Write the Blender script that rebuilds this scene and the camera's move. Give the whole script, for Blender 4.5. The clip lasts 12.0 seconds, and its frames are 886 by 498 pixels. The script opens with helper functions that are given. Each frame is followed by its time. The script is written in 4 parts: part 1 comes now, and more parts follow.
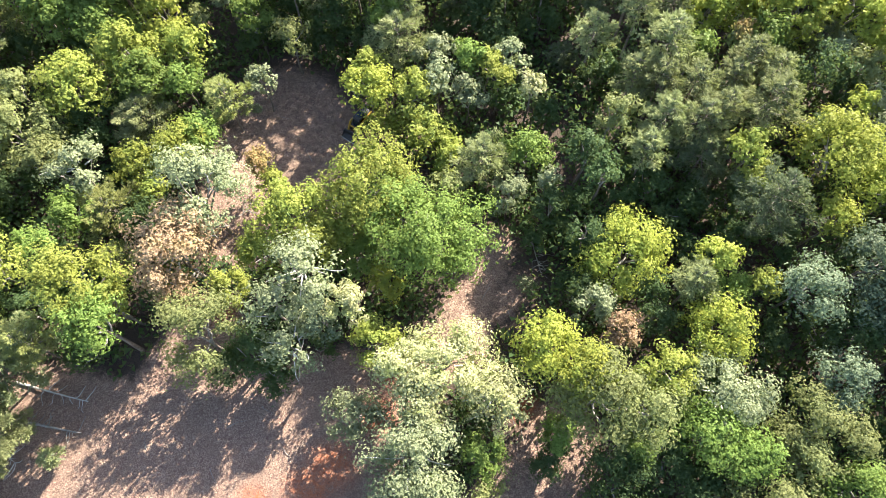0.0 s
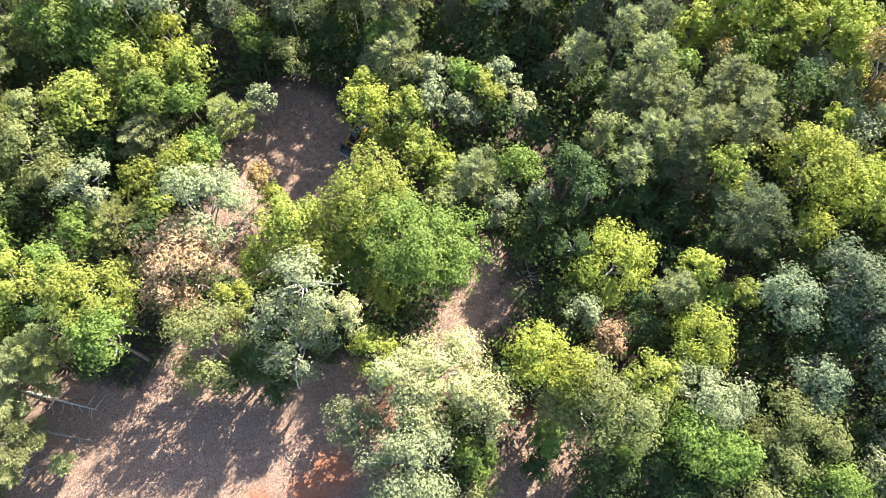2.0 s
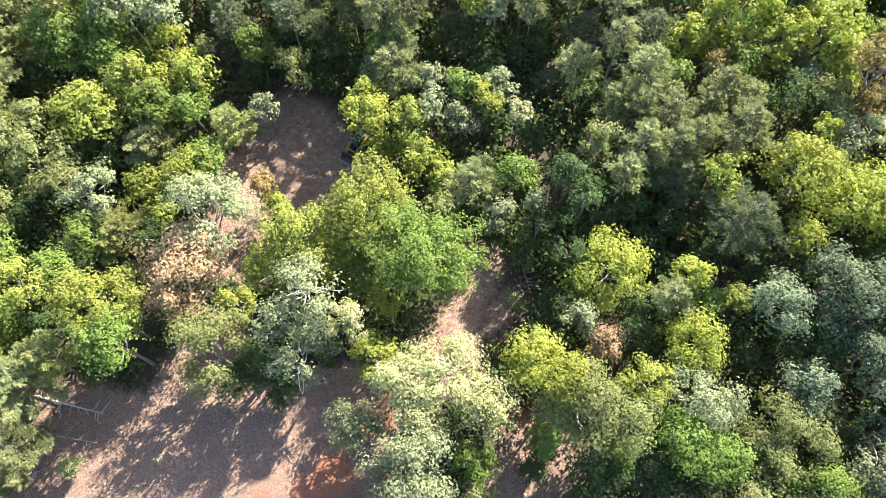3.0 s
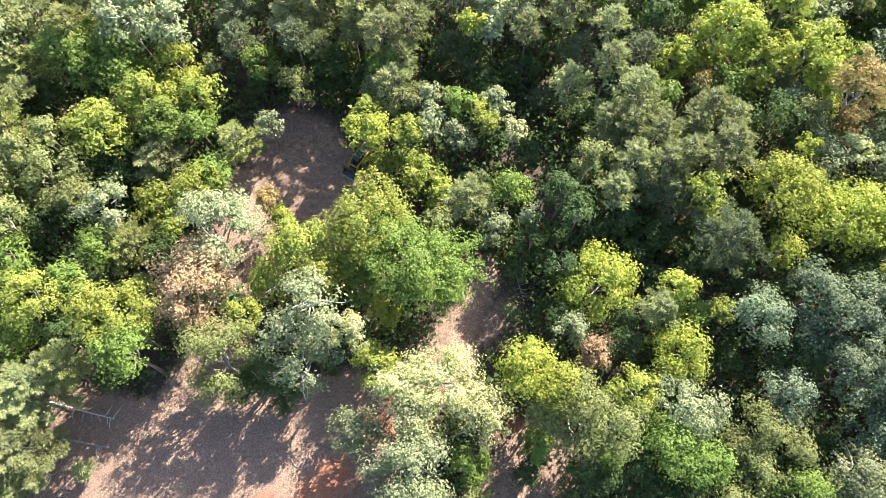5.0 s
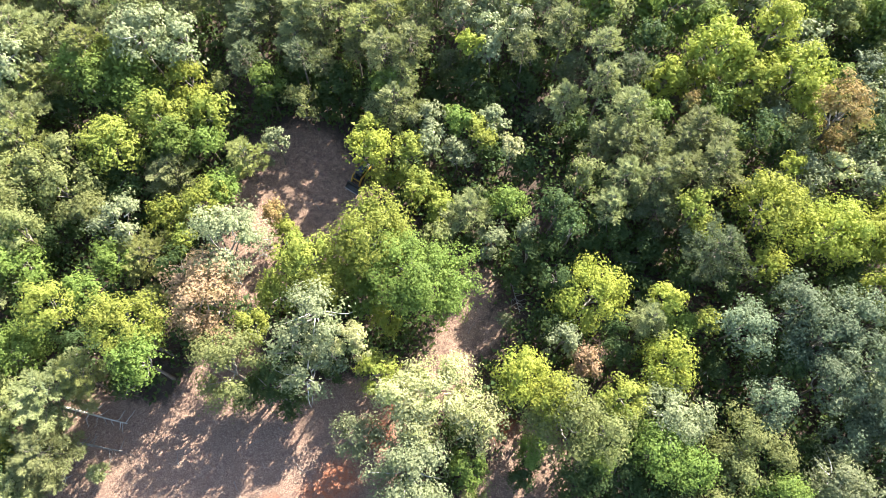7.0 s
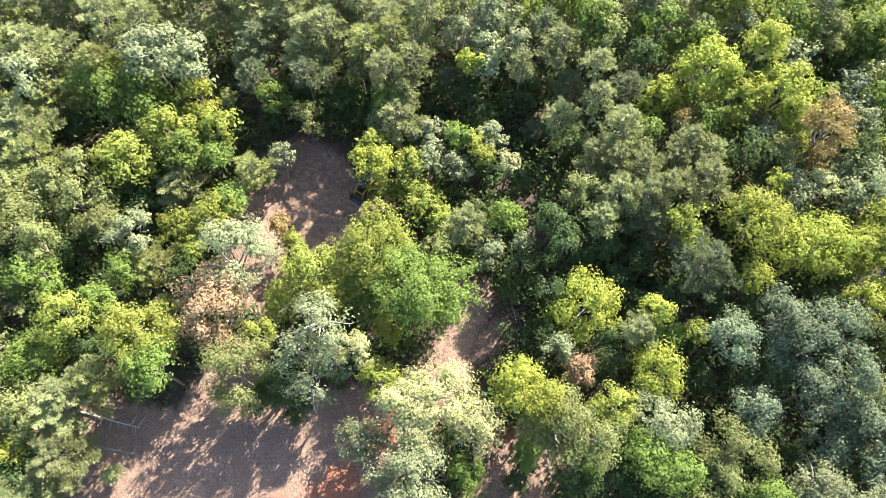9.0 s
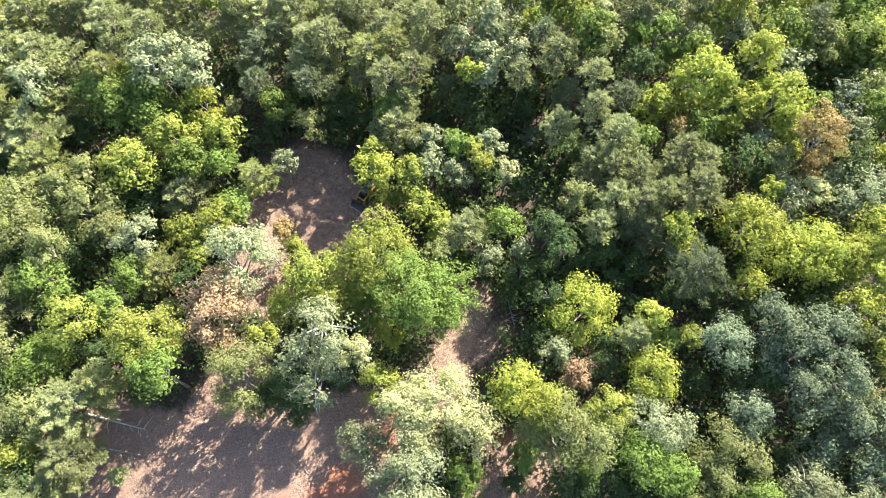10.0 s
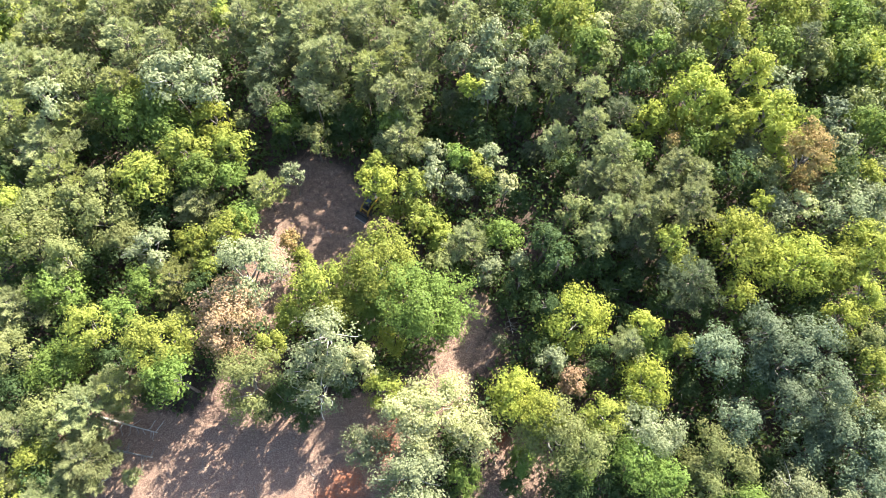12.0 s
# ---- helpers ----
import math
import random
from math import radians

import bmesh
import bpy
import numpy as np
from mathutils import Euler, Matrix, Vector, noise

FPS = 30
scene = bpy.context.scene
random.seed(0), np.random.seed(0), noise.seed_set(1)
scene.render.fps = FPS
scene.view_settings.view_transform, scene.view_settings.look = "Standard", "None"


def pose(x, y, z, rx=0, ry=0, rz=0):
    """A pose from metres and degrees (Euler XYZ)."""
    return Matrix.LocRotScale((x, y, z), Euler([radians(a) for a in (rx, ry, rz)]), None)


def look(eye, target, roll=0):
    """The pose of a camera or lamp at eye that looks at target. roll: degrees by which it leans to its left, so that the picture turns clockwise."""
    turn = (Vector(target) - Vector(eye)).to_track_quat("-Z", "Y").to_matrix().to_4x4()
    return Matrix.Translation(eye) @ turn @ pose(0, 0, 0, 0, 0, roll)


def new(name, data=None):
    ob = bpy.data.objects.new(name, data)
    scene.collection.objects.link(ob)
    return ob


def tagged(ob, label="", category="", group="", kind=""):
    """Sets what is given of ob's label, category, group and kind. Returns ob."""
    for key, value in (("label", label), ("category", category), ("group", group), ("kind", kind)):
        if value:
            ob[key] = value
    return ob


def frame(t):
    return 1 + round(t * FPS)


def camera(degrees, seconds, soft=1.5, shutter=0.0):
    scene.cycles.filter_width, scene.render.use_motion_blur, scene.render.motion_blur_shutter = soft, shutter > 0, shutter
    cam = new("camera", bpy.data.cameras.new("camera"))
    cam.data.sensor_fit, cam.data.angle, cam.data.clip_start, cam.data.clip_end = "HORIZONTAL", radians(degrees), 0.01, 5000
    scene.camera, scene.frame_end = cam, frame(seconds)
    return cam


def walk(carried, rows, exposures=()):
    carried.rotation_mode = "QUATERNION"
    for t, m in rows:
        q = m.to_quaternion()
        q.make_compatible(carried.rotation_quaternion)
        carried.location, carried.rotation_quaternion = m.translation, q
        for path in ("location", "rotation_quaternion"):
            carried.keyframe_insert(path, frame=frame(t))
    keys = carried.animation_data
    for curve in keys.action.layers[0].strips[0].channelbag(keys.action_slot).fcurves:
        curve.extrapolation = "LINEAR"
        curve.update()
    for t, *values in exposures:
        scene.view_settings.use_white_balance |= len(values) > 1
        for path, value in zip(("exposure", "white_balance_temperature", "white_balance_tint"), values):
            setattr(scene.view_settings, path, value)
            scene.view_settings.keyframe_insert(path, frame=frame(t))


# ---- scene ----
cam = camera(70.6, 12.0, soft=0.85)
METRES, EYE, TILT, LEAN, TURN = 18.0, 57.4, -66.9, 0.0, 0.0
ROWS = [
    (0.0, 0.0, 0.0, 0.0, 0.0, 0.0, -0.0),
    (0.5, 0.0035, -0.0314, 0.0145, -0.11, 0.01, 0.09),
    (1.0, 0.0057, -0.0664, 0.0295, -0.21, 0.04, 0.18),
    (1.5, 0.0073, -0.1032, 0.0439, -0.28, 0.06, 0.24),
    (2.0, 0.0077, -0.1405, 0.0591, -0.37, 0.12, 0.28),
    (2.5, 0.0059, -0.1777, 0.0745, -0.44, 0.17, 0.3),
    (3.0, 0.0047, -0.2147, 0.0895, -0.5, 0.21, 0.29),
    (5.0, -0.0014, -0.3686, 0.1569, -0.77, 0.31, 0.13),
    (5.5, -0.0026, -0.4076, 0.1744, -0.82, 0.34, 0.08),
    (6.0, -0.0032, -0.4468, 0.191, -0.83, 0.36, 0.02),
    (6.5, -0.0025, -0.4865, 0.2078, -0.83, 0.4, -0.02),
    (7.0, -0.0019, -0.5261, 0.2244, -0.82, 0.42, -0.07),
    (9.0, -0.0022, -0.6855, 0.2933, -0.82, 0.48, -0.26),
    (9.5, -0.0017, -0.7252, 0.3091, -0.82, 0.51, -0.32),
    (10.0, -0.0013, -0.7642, 0.3261, -0.8, 0.53, -0.37),
    (10.5, -0.0007, -0.8034, 0.3427, -0.77, 0.55, -0.43),
    (11.0, -0.0009, -0.8422, 0.3588, -0.75, 0.56, -0.48),
    (11.5, -0.0009, -0.881, 0.3755, -0.7, 0.57, -0.53),
    (12.0, -0.001, -0.9191, 0.3923, -0.66, 0.6, -0.58),
]
walk(cam, [(t, pose(0, 0, EYE, TILT, LEAN, TURN) @ pose(METRES * x, METRES * y, METRES * z, 90 + pitch, roll, yaw)) for t, x, y, z, yaw, pitch, roll in ROWS])

# ---- world, sun ----
SUN_UP, SUN_TURN = 32.5, 37.0
world = bpy.data.worlds.new("sky")
scene.world = world
world.use_nodes = True
sky = world.node_tree.nodes.new("ShaderNodeTexSky")
sky.sky_type, sky.sun_disc = "NISHITA", False
sky.sun_elevation, sky.sun_rotation = radians(SUN_UP), radians(SUN_TURN)
world.node_tree.nodes["Background"].inputs["Strength"].default_value = 0.09
world.node_tree.links.new(sky.outputs[0], world.node_tree.nodes["Background"].inputs["Color"])
sun = new("sun", bpy.data.lights.new("sun", "SUN"))
sun.data.energy, sun.data.angle, sun.data.color = 4.6, radians(0.53), (1.0, 0.935, 0.82)
toward_sun = Vector((math.sin(radians(SUN_TURN)) * math.cos(radians(SUN_UP)), math.cos(radians(SUN_TURN)) * math.cos(radians(SUN_UP)), math.sin(radians(SUN_UP))))
sun.matrix_basis = look(toward_sun * 200, (0, 0, 0))
scene.view_settings.exposure = 2.46


# ---- materials ----
def blank(name):
    mat = bpy.data.materials.new(name)
    mat.use_nodes = True
    nodes, links = mat.node_tree.nodes, mat.node_tree.links
    nodes.clear()
    return mat, nodes, links


def noise_node(nodes, links, scale, detail=4.0, coords="Object", rough=0.6):
    place = nodes.new("ShaderNodeTexCoord")
    tex = nodes.new("ShaderNodeTexNoise")
    tex.inputs["Scale"].default_value, tex.inputs["Detail"].default_value = scale, detail
    tex.inputs["Roughness"].default_value = rough
    links.new(place.outputs[coords], tex.inputs["Vector"])
    return tex.outputs["Fac"]


def ramp(nodes, links, source, low, high):
    node = nodes.new("ShaderNodeMapRange")
    node.inputs["From Min"].default_value, node.inputs["From Max"].default_value = low, high
    links.new(source, node.inputs["Value"])
    return node.outputs["Result"]


def mixed(nodes, links, factor, a, b):
    node = nodes.new("ShaderNodeMix")
    node.data_type = "RGBA"
    for socket, value in ((node.inputs[0], factor), (node.inputs[6], a), (node.inputs[7], b)):
        if isinstance(value, (tuple, float, int)):
            socket.default_value = (*value, 1) if isinstance(value, tuple) else value
        else:
            links.new(value, socket)
    return node.outputs[2]


def leaf_material(name, main, second, patch, rough=0.5, through_light=0.42, gloss=0.1):
    """Foliage: two leaf tones, patches of a third, and a drift of tone from tree to tree."""
    mat, nodes, links = blank(name)
    geo, info = nodes.new("ShaderNodeNewGeometry"), nodes.new("ShaderNodeObjectInfo")
    tone = mixed(nodes, links, geo.outputs["Random Per Island"], main, second)
    tone = mixed(nodes, links, ramp(nodes, links, noise_node(nodes, links, 0.55, 3.0), 0.5, 0.68), tone, patch)
    hsv = nodes.new("ShaderNodeHueSaturation")
    links.new(tone, hsv.inputs["Color"])
    drift = nodes.new("ShaderNodeMapRange")
    drift.inputs["To Min"].default_value, drift.inputs["To Max"].default_value = 0.82, 1.2
    links.new(info.outputs["Random"], drift.inputs["Value"])
    links.new(drift.outputs["Result"], hsv.inputs["Value"])
    turn = nodes.new("ShaderNodeMapRange")
    turn.inputs["To Min"].default_value, turn.inputs["To Max"].default_value = 0.483, 0.496
    links.new(info.outputs["Random"], turn.inputs["Value"])
    links.new(turn.outputs["Result"], hsv.inputs["Hue"])
    body = nodes.new("ShaderNodeBsdfPrincipled")
    body.inputs["Roughness"].default_value = rough
    body.inputs["Specular IOR Level"].default_value = gloss
    links.new(hsv.outputs["Color"], body.inputs["Base Color"])
    glow = nodes.new("ShaderNodeBsdfTranslucent")
    warm = mixed(nodes, links, 0.45, hsv.outputs["Color"], (0.24, 0.29, 0.06))
    links.new(warm, glow.inputs["Color"])
    both = nodes.new("ShaderNodeMixShader")
    both.inputs[0].default_value = through_light
    links.new(body.outputs[0], both.inputs[1])
    links.new(glow.outputs[0], both.inputs[2])
    links.new(both.outputs[0], nodes.new("ShaderNodeOutputMaterial").inputs[0])
    return mat


def plain_material(name, a, b, scale=6.0, rough=0.8, metal=0.0, bump=0.3, low=0.35, high=0.65):
    mat, nodes, links = blank(name)
    wear = noise_node(nodes, links, scale, 6.0)
    body = nodes.new("ShaderNodeBsdfPrincipled")
    body.inputs["Roughness"].default_value, body.inputs["Metallic"].default_value = rough, metal
    links.new(mixed(nodes, links, ramp(nodes, links, wear, low, high), a, b), body.inputs["Base Color"])
    if bump:
        relief = nodes.new("ShaderNodeBump")
        relief.inputs["Strength"].default_value, relief.inputs["Distance"].default_value = bump, 0.02
        links.new(noise_node(nodes, links, scale * 4, 3.0), relief.inputs["Height"])
        links.new(relief.outputs[0], body.inputs["Normal"])
    links.new(body.outputs[0], nodes.new("ShaderNodeOutputMaterial").inputs[0])
    return mat


LEAVES = {
    "lime": leaf_material("lime_leaves", (0.245, 0.300, 0.058), (0.340, 0.375, 0.090), (0.165, 0.245, 0.055)),
    "gold": leaf_material("gold_leaves", (0.285, 0.340, 0.055), (0.385, 0.415, 0.088), (0.200, 0.275, 0.055)),
    "green": leaf_material("green_leaves", (0.128, 0.212, 0.048), (0.195, 0.275, 0.070), (0.175, 0.250, 0.058)),
    "olive": leaf_material("olive_leaves", (0.178, 0.208, 0.078), (0.255, 0.275, 0.112), (0.155, 0.190, 0.075)),
    "silver": leaf_material("silver_leaves", (0.195, 0.230, 0.118), (0.290, 0.320, 0.178), (0.160, 0.200, 0.090), 0.55, 0.3, 0.15),
    "slate": leaf_material("slate_leaves", (0.105, 0.148, 0.084), (0.190, 0.232, 0.138), (0.09, 0.132, 0.072), 0.55, 0.25, 0.15),
    "pale": leaf_material("pale_leaves", (0.340, 0.375, 0.150), (0.47, 0.465, 0.250), (0.26, 0.315, 0.10), 0.55, 0.3, 0.15),
    # green leaves darkened: shade between the crowns is put into this colour
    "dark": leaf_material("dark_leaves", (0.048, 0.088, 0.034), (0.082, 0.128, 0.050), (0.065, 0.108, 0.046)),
    "dry": leaf_material("dry_leaves", (0.36, 0.245, 0.140), (0.46, 0.335, 0.200), (0.34, 0.255, 0.120), 0.7, 0.28, 0.1),
    "rust": leaf_material("rusty_leaves", (0.40, 0.270, 0.115), (0.38, 0.31, 0.125), (0.29, 0.28, 0.085)),
    "pine": leaf_material("pine_needles", (0.235, 0.268, 0.115), (0.322, 0.348, 0.168), (0.192, 0.226, 0.095), 0.6, 0.35, 0.1),
    "mossy": leaf_material("mossy_needles", (0.250, 0.285, 0.090), (0.345, 0.365, 0.135), (0.210, 0.250, 0.085), 0.6, 0.35, 0.1),
    # pine needle colour with shade worked in, for shaded pines and crown insides
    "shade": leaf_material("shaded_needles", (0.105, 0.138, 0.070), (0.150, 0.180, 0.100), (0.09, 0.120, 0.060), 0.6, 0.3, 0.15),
}
BARK = plain_material("bark", (0.10, 0.075, 0.055), (0.24, 0.20, 0.165), 5.0, 0.9, 0.0, 0.8)
PALE_WOOD = plain_material("bleached_wood", (0.42, 0.40, 0.36), (0.58, 0.55, 0.50), 4.0, 0.85, 0.0, 0.3)
TWIG = plain_material("grey_twigs", (0.20, 0.175, 0.15), (0.33, 0.30, 0.27), 5.0, 0.9, 0.0, 0.4)


def ground_material():
    """Leaf litter in the woods, trodden tan earth in the clearing, patches of red clay."""
    mat, nodes, links = blank("forest_floor")
    bare, clay = nodes.new("ShaderNodeAttribute"), nodes.new("ShaderNodeAttribute")
    bare.attribute_name, clay.attribute_name = "bare", "clay"
    fine, mid, wide, clods = (noise_node(nodes, links, k, 8.0, rough=0.75) for k in (9.0, 1.6, 0.22, 3.4))
    litter = mixed(nodes, links, ramp(nodes, links, fine, 0.38, 0.62), (0.032, 0.022, 0.017), (0.105, 0.070, 0.050))
    earth = mixed(nodes, links, ramp(nodes, links, fine, 0.42, 0.58), (0.140, 0.074, 0.060), (0.47, 0.330, 0.232))
    earth = mixed(nodes, links, ramp(nodes, links, clods, 0.50, 0.62), earth, (0.170, 0.088, 0.072))
    earth = mixed(nodes, links, ramp(nodes, links, mid, 0.56, 0.74), earth, (0.34, 0.245, 0.185))
    earth = mixed(nodes, links, ramp(nodes, links, wide, 0.45, 0.8), earth, (0.22, 0.145, 0.105))
    red = mixed(nodes, links, ramp(nodes, links, fine, 0.35, 0.65), (0.30, 0.075, 0.032), (0.47, 0.18, 0.085))
    ragged = nodes.new("ShaderNodeMath")
    ragged.operation = "ADD"
    links.new(bare.outputs["Fac"], ragged.inputs[0])
    links.new(ramp(nodes, links, mid, 0.9, 0.3), ragged.inputs[1])
    tone = mixed(nodes, links, ramp(nodes, links, ragged.outputs[0], 0.85, 1.35), litter, earth)
    torn = nodes.new("ShaderNodeMath")
    torn.operation = "MULTIPLY"
    links.new(clay.outputs["Fac"], torn.inputs[0])
    links.new(ramp(nodes, links, mid, 0.3, 0.55), torn.inputs[1])
    tone = mixed(nodes, links, torn.outputs[0], tone, red)
    body = nodes.new("ShaderNodeBsdfPrincipled")
    body.inputs["Roughness"].default_value = 0.95
    links.new(tone, body.inputs["Base Color"])
    relief = nodes.new("ShaderNodeBump")
    relief.inputs["Strength"].default_value, relief.inputs["Distance"].default_value = 1.0, 0.2
    links.new(fine, relief.inputs["Height"])
    links.new(relief.outputs[0], body.inputs["Normal"])
    links.new(body.outputs[0], nodes.new("ShaderNodeOutputMaterial").inputs[0])
    return mat


# ---- mesh helpers ----
def mesh_of(name, verts, faces, materials, slots=None, smooth=False):
    """A mesh from arrays of vertices and of faces with three or four corners each."""
    mesh = bpy.data.meshes.new(name)
    verts, faces = np.asarray(verts, np.float32), np.asarray(faces, np.int32)
    mesh.vertices.add(len(verts))
    mesh.vertices.foreach_set("co", verts.ravel())
    mesh.loops.add(faces.size)
    mesh.loops.foreach_set("vertex_index", faces.ravel())
    mesh.polygons.add(len(faces))
    mesh.polygons.foreach_set("loop_start", np.arange(len(faces), dtype=np.int32) * faces.shape[1])
    if slots is not None:
        mesh.polygons.foreach_set("material_index", np.asarray(slots, np.int32))
    mesh.polygons.foreach_set("use_smooth", np.full(len(faces), smooth))
    for material in materials:
        mesh.materials.append(material)
    mesh.update(calc_edges=True)
    return mesh


def part_of(name, mesh, parent, label=""):
    ob = new(name, mesh)
    ob.parent = parent
    return tagged(ob, label)


def part(name, bm, material, parent, label=""):
    mesh = bpy.data.meshes.new(name)
    bm.to_mesh(mesh)
    bm.free()
    mesh.materials.append(material)
    return part_of(name, mesh, parent, label)


def unit(v):
    return v / np.maximum(np.linalg.norm(v, axis=-1, keepdims=True), 1e-9)


def tube(points, radii, sides=6):
    """A tapered tube along points: vertices and four-cornered faces."""
    points, radii = np.asarray(points, float), np.asarray(radii, float)
    along = unit(np.gradient(points, axis=0))
    side = unit(np.cross(along, (0.31, 0.17, 0.05) + np.abs(along[0:1, 2:3]) * np.array((0.9, 0.1, 0)) + (1 - np.abs(along[0:1, 2:3])) * np.array((0, 0, 0.9))))
    other = np.cross(along, side)
    turn = np.linspace(0, 2 * np.pi, sides, endpoint=False)
    ring = np.cos(turn)[None, :, None] * side[:, None] + np.sin(turn)[None, :, None] * other[:, None]
    verts = (points[:, None] + ring * radii[:, None, None]).reshape(-1, 3)
    a = np.arange(sides)
    b = (a + 1) % sides
    rows = np.arange(len(points) - 1)[:, None] * sides
    faces = np.stack([rows + a, rows + b, rows + b + sides, rows + a + sides], -1).reshape(-1, 4)
    return verts, faces


def joined(pieces):
    verts, faces, count = [], [], 0
    for v, f in pieces:
        verts.append(v)
        faces.append(f + count)
        count += len(v)
    return np.concatenate(verts), np.concatenate(faces)


def blades(base, way, face, length, width, bend=0.12):
    """Leaf blades: pointed slips from base along way, lying about square to face, tips drooping."""
    way = unit(way)
    side = unit(np.cross(face, way))
    up = np.cross(way, side)
    length, width = np.asarray(length)[:, None], np.asarray(width)[:, None]
    broad = base + way * length * 0.22
    verts = np.stack([broad + side * width * 0.5, base + way * length - up * length * bend, broad - side * width * 0.5 + up * length * bend], 1).reshape(-1, 3)
    return verts, np.arange(len(verts), dtype=np.int32).reshape(-1, 3)


def halved(faces):
    """Four-cornered faces as pairs of triangles."""
    return np.concatenate([faces[:, [0, 1, 2]], faces[:, [0, 2, 3]]])


# ---- ground ----
# stretches of open earth: from x, y to x, y, half width, how bare
# bareness under 1 mixes in dark litter, standing in for deep tree shade
CLEARING = [(-31.7, -1.9, -22.1, 15.4, 3.5, 1.0), (-23.0, 4.8, -9.6, 7.7, 6.4, 1.0), (-14.4, 0.0, -8.6, 5.8, 5.4, 1.0), (-20.2, 25.9, -23.0, 35.5, 2.9, 1.0), (-17.3, 41.3, -12.5, 35.5, 5.9, 0.55), (-11.5, 8.6, 1.9, 15.4, 2.5, 1.0),
            (1.0, 15.4, 5.0, 25.0, 2.4, 0.7), (4.8, -1.9, 10.6, 5.8, 3.9, 0.65), (-39.4, 9.6, -28.8, 7.7, 3.5, 1.0), (-35.5, 2.4, -28.8, 1.9, 3.5, 1.0), (4.8, 17.8, 7.7, 20.9, 1.6, 0.5)]


def near_clearing(x, y, bareness_and_shade=False):
    """How far a place lies inside the clearing, 1 well inside, 0 well outside; or how bare its earth is, lowered to
    darken shaded stretches.
    """
    best = np.full(np.shape(x), -9.0)
    for x0, y0, x1, y1, r, bare in CLEARING:
        dx, dy = x1 - x0, y1 - y0
        s = np.clip(((x - x0) * dx + (y - y0) * dy) / (dx * dx + dy * dy), 0, 1)
        depth = r - np.hypot(x - x0 - s * dx, y - y0 - s * dy)
        best = np.maximum(best, np.clip(depth / 2.0 + 0.5, 0, 1) * (bare if bareness_and_shade else 1.0))
    return np.clip(best, 0, 1)


def swell(x, y):
    """The ground's height: low swells and small humps."""
    return 0.16 * np.sin(x * 0.21 + 1.0) * np.cos(y * 0.17) + 0.05 * np.sin(x * 0.9 + y * 0.5) * np.sin(y * 1.1 - 0.4 * x)


def build_ground():
    far = np.array([90, 110, 150, 220, 350, 600, 1200, 2500.0])
    xs = np.concatenate([-far[::-1], np.arange(-80, 80.01, 0.5), far])
    ys = np.concatenate([-far[::-1], np.arange(-20, 90.01, 0.5), far + 10])
    gx, gy = np.meshgrid(xs, ys)
    inside = (np.abs(gx) < 85) & (gy > -25) & (gy < 95)
    rough = np.random.RandomState(5).normal(0, 0.025, gx.shape)
    gz = np.where(inside, swell(gx, gy) + rough, 0.0)
    n, m = gx.shape
    at = np.arange(n * m).reshape(n, m)
    faces = np.stack([at[:-1, :-1], at[:-1, 1:], at[1:, 1:], at[1:, :-1]], -1).reshape(-1, 4)
    mesh = mesh_of("ground", np.stack([gx, gy, gz], -1).reshape(-1, 3), faces, [ground_material()], smooth=True)
    bare = mesh.attributes.new("bare", "FLOAT", "POINT")
    bare.data.foreach_set("value", near_clearing(gx, gy, True).ravel().astype(np.float32))
    red = np.zeros(gx.shape)
    for x, y, r in ((-9.8, 3.8, 2.5), (-11.5, 2.1, 2.3), (-5.8, 8.2, 1.9), (-3.8, 11.5, 1.9), (7.2, 9.1, 1.5), (-16.3, 1.0, 1.5), (-21.1, 18.2, 1.5)):
        red = np.maximum(red, np.clip(1.6 - np.hypot(gx - x, gy - y) / r * 1.3, 0, 1))
    clay = mesh.attributes.new("clay", "FLOAT", "POINT")
    clay.data.foreach_set("value", red.ravel().astype(np.float32))
    tagged(new("ground", mesh), "forest floor of brown leaf litter, tan earth and red clay", "ground", kind="structure")


build_ground()

# ---- trees ----
LEAF_COUNT = 680
KIND_WORDS = {"gold": "bright yellow autumn leaves", "lime": "yellow-green autumn leaves", "green": "fresh green leaves", "olive": "olive-green leaves", "silver": "silvery grey-green leaves", "slate": "slate-green leaves",
              "pale": "pale cream-green leaves", "dark": "deep green shade-darkened leaves", "dry": "dead pinkish-brown leaves",
              "rust": "orange autumn leaves", "pine": "feathery grey-green needles", "mossy": "feathery yellow-green needles", "shade": "dark grey-green needles toned for shade"}


def bent(start, end, sag, rng, steps=6):
    s = np.linspace(0, 1, steps)[:, None]
    wobble = np.sin(s * np.pi) * rng.normal(0, sag, 3) + np.sin(s * 2 * np.pi) * rng.normal(0, sag * 0.5, 3)
    return np.asarray(start) * (1 - s) + np.asarray(end) * s + wobble


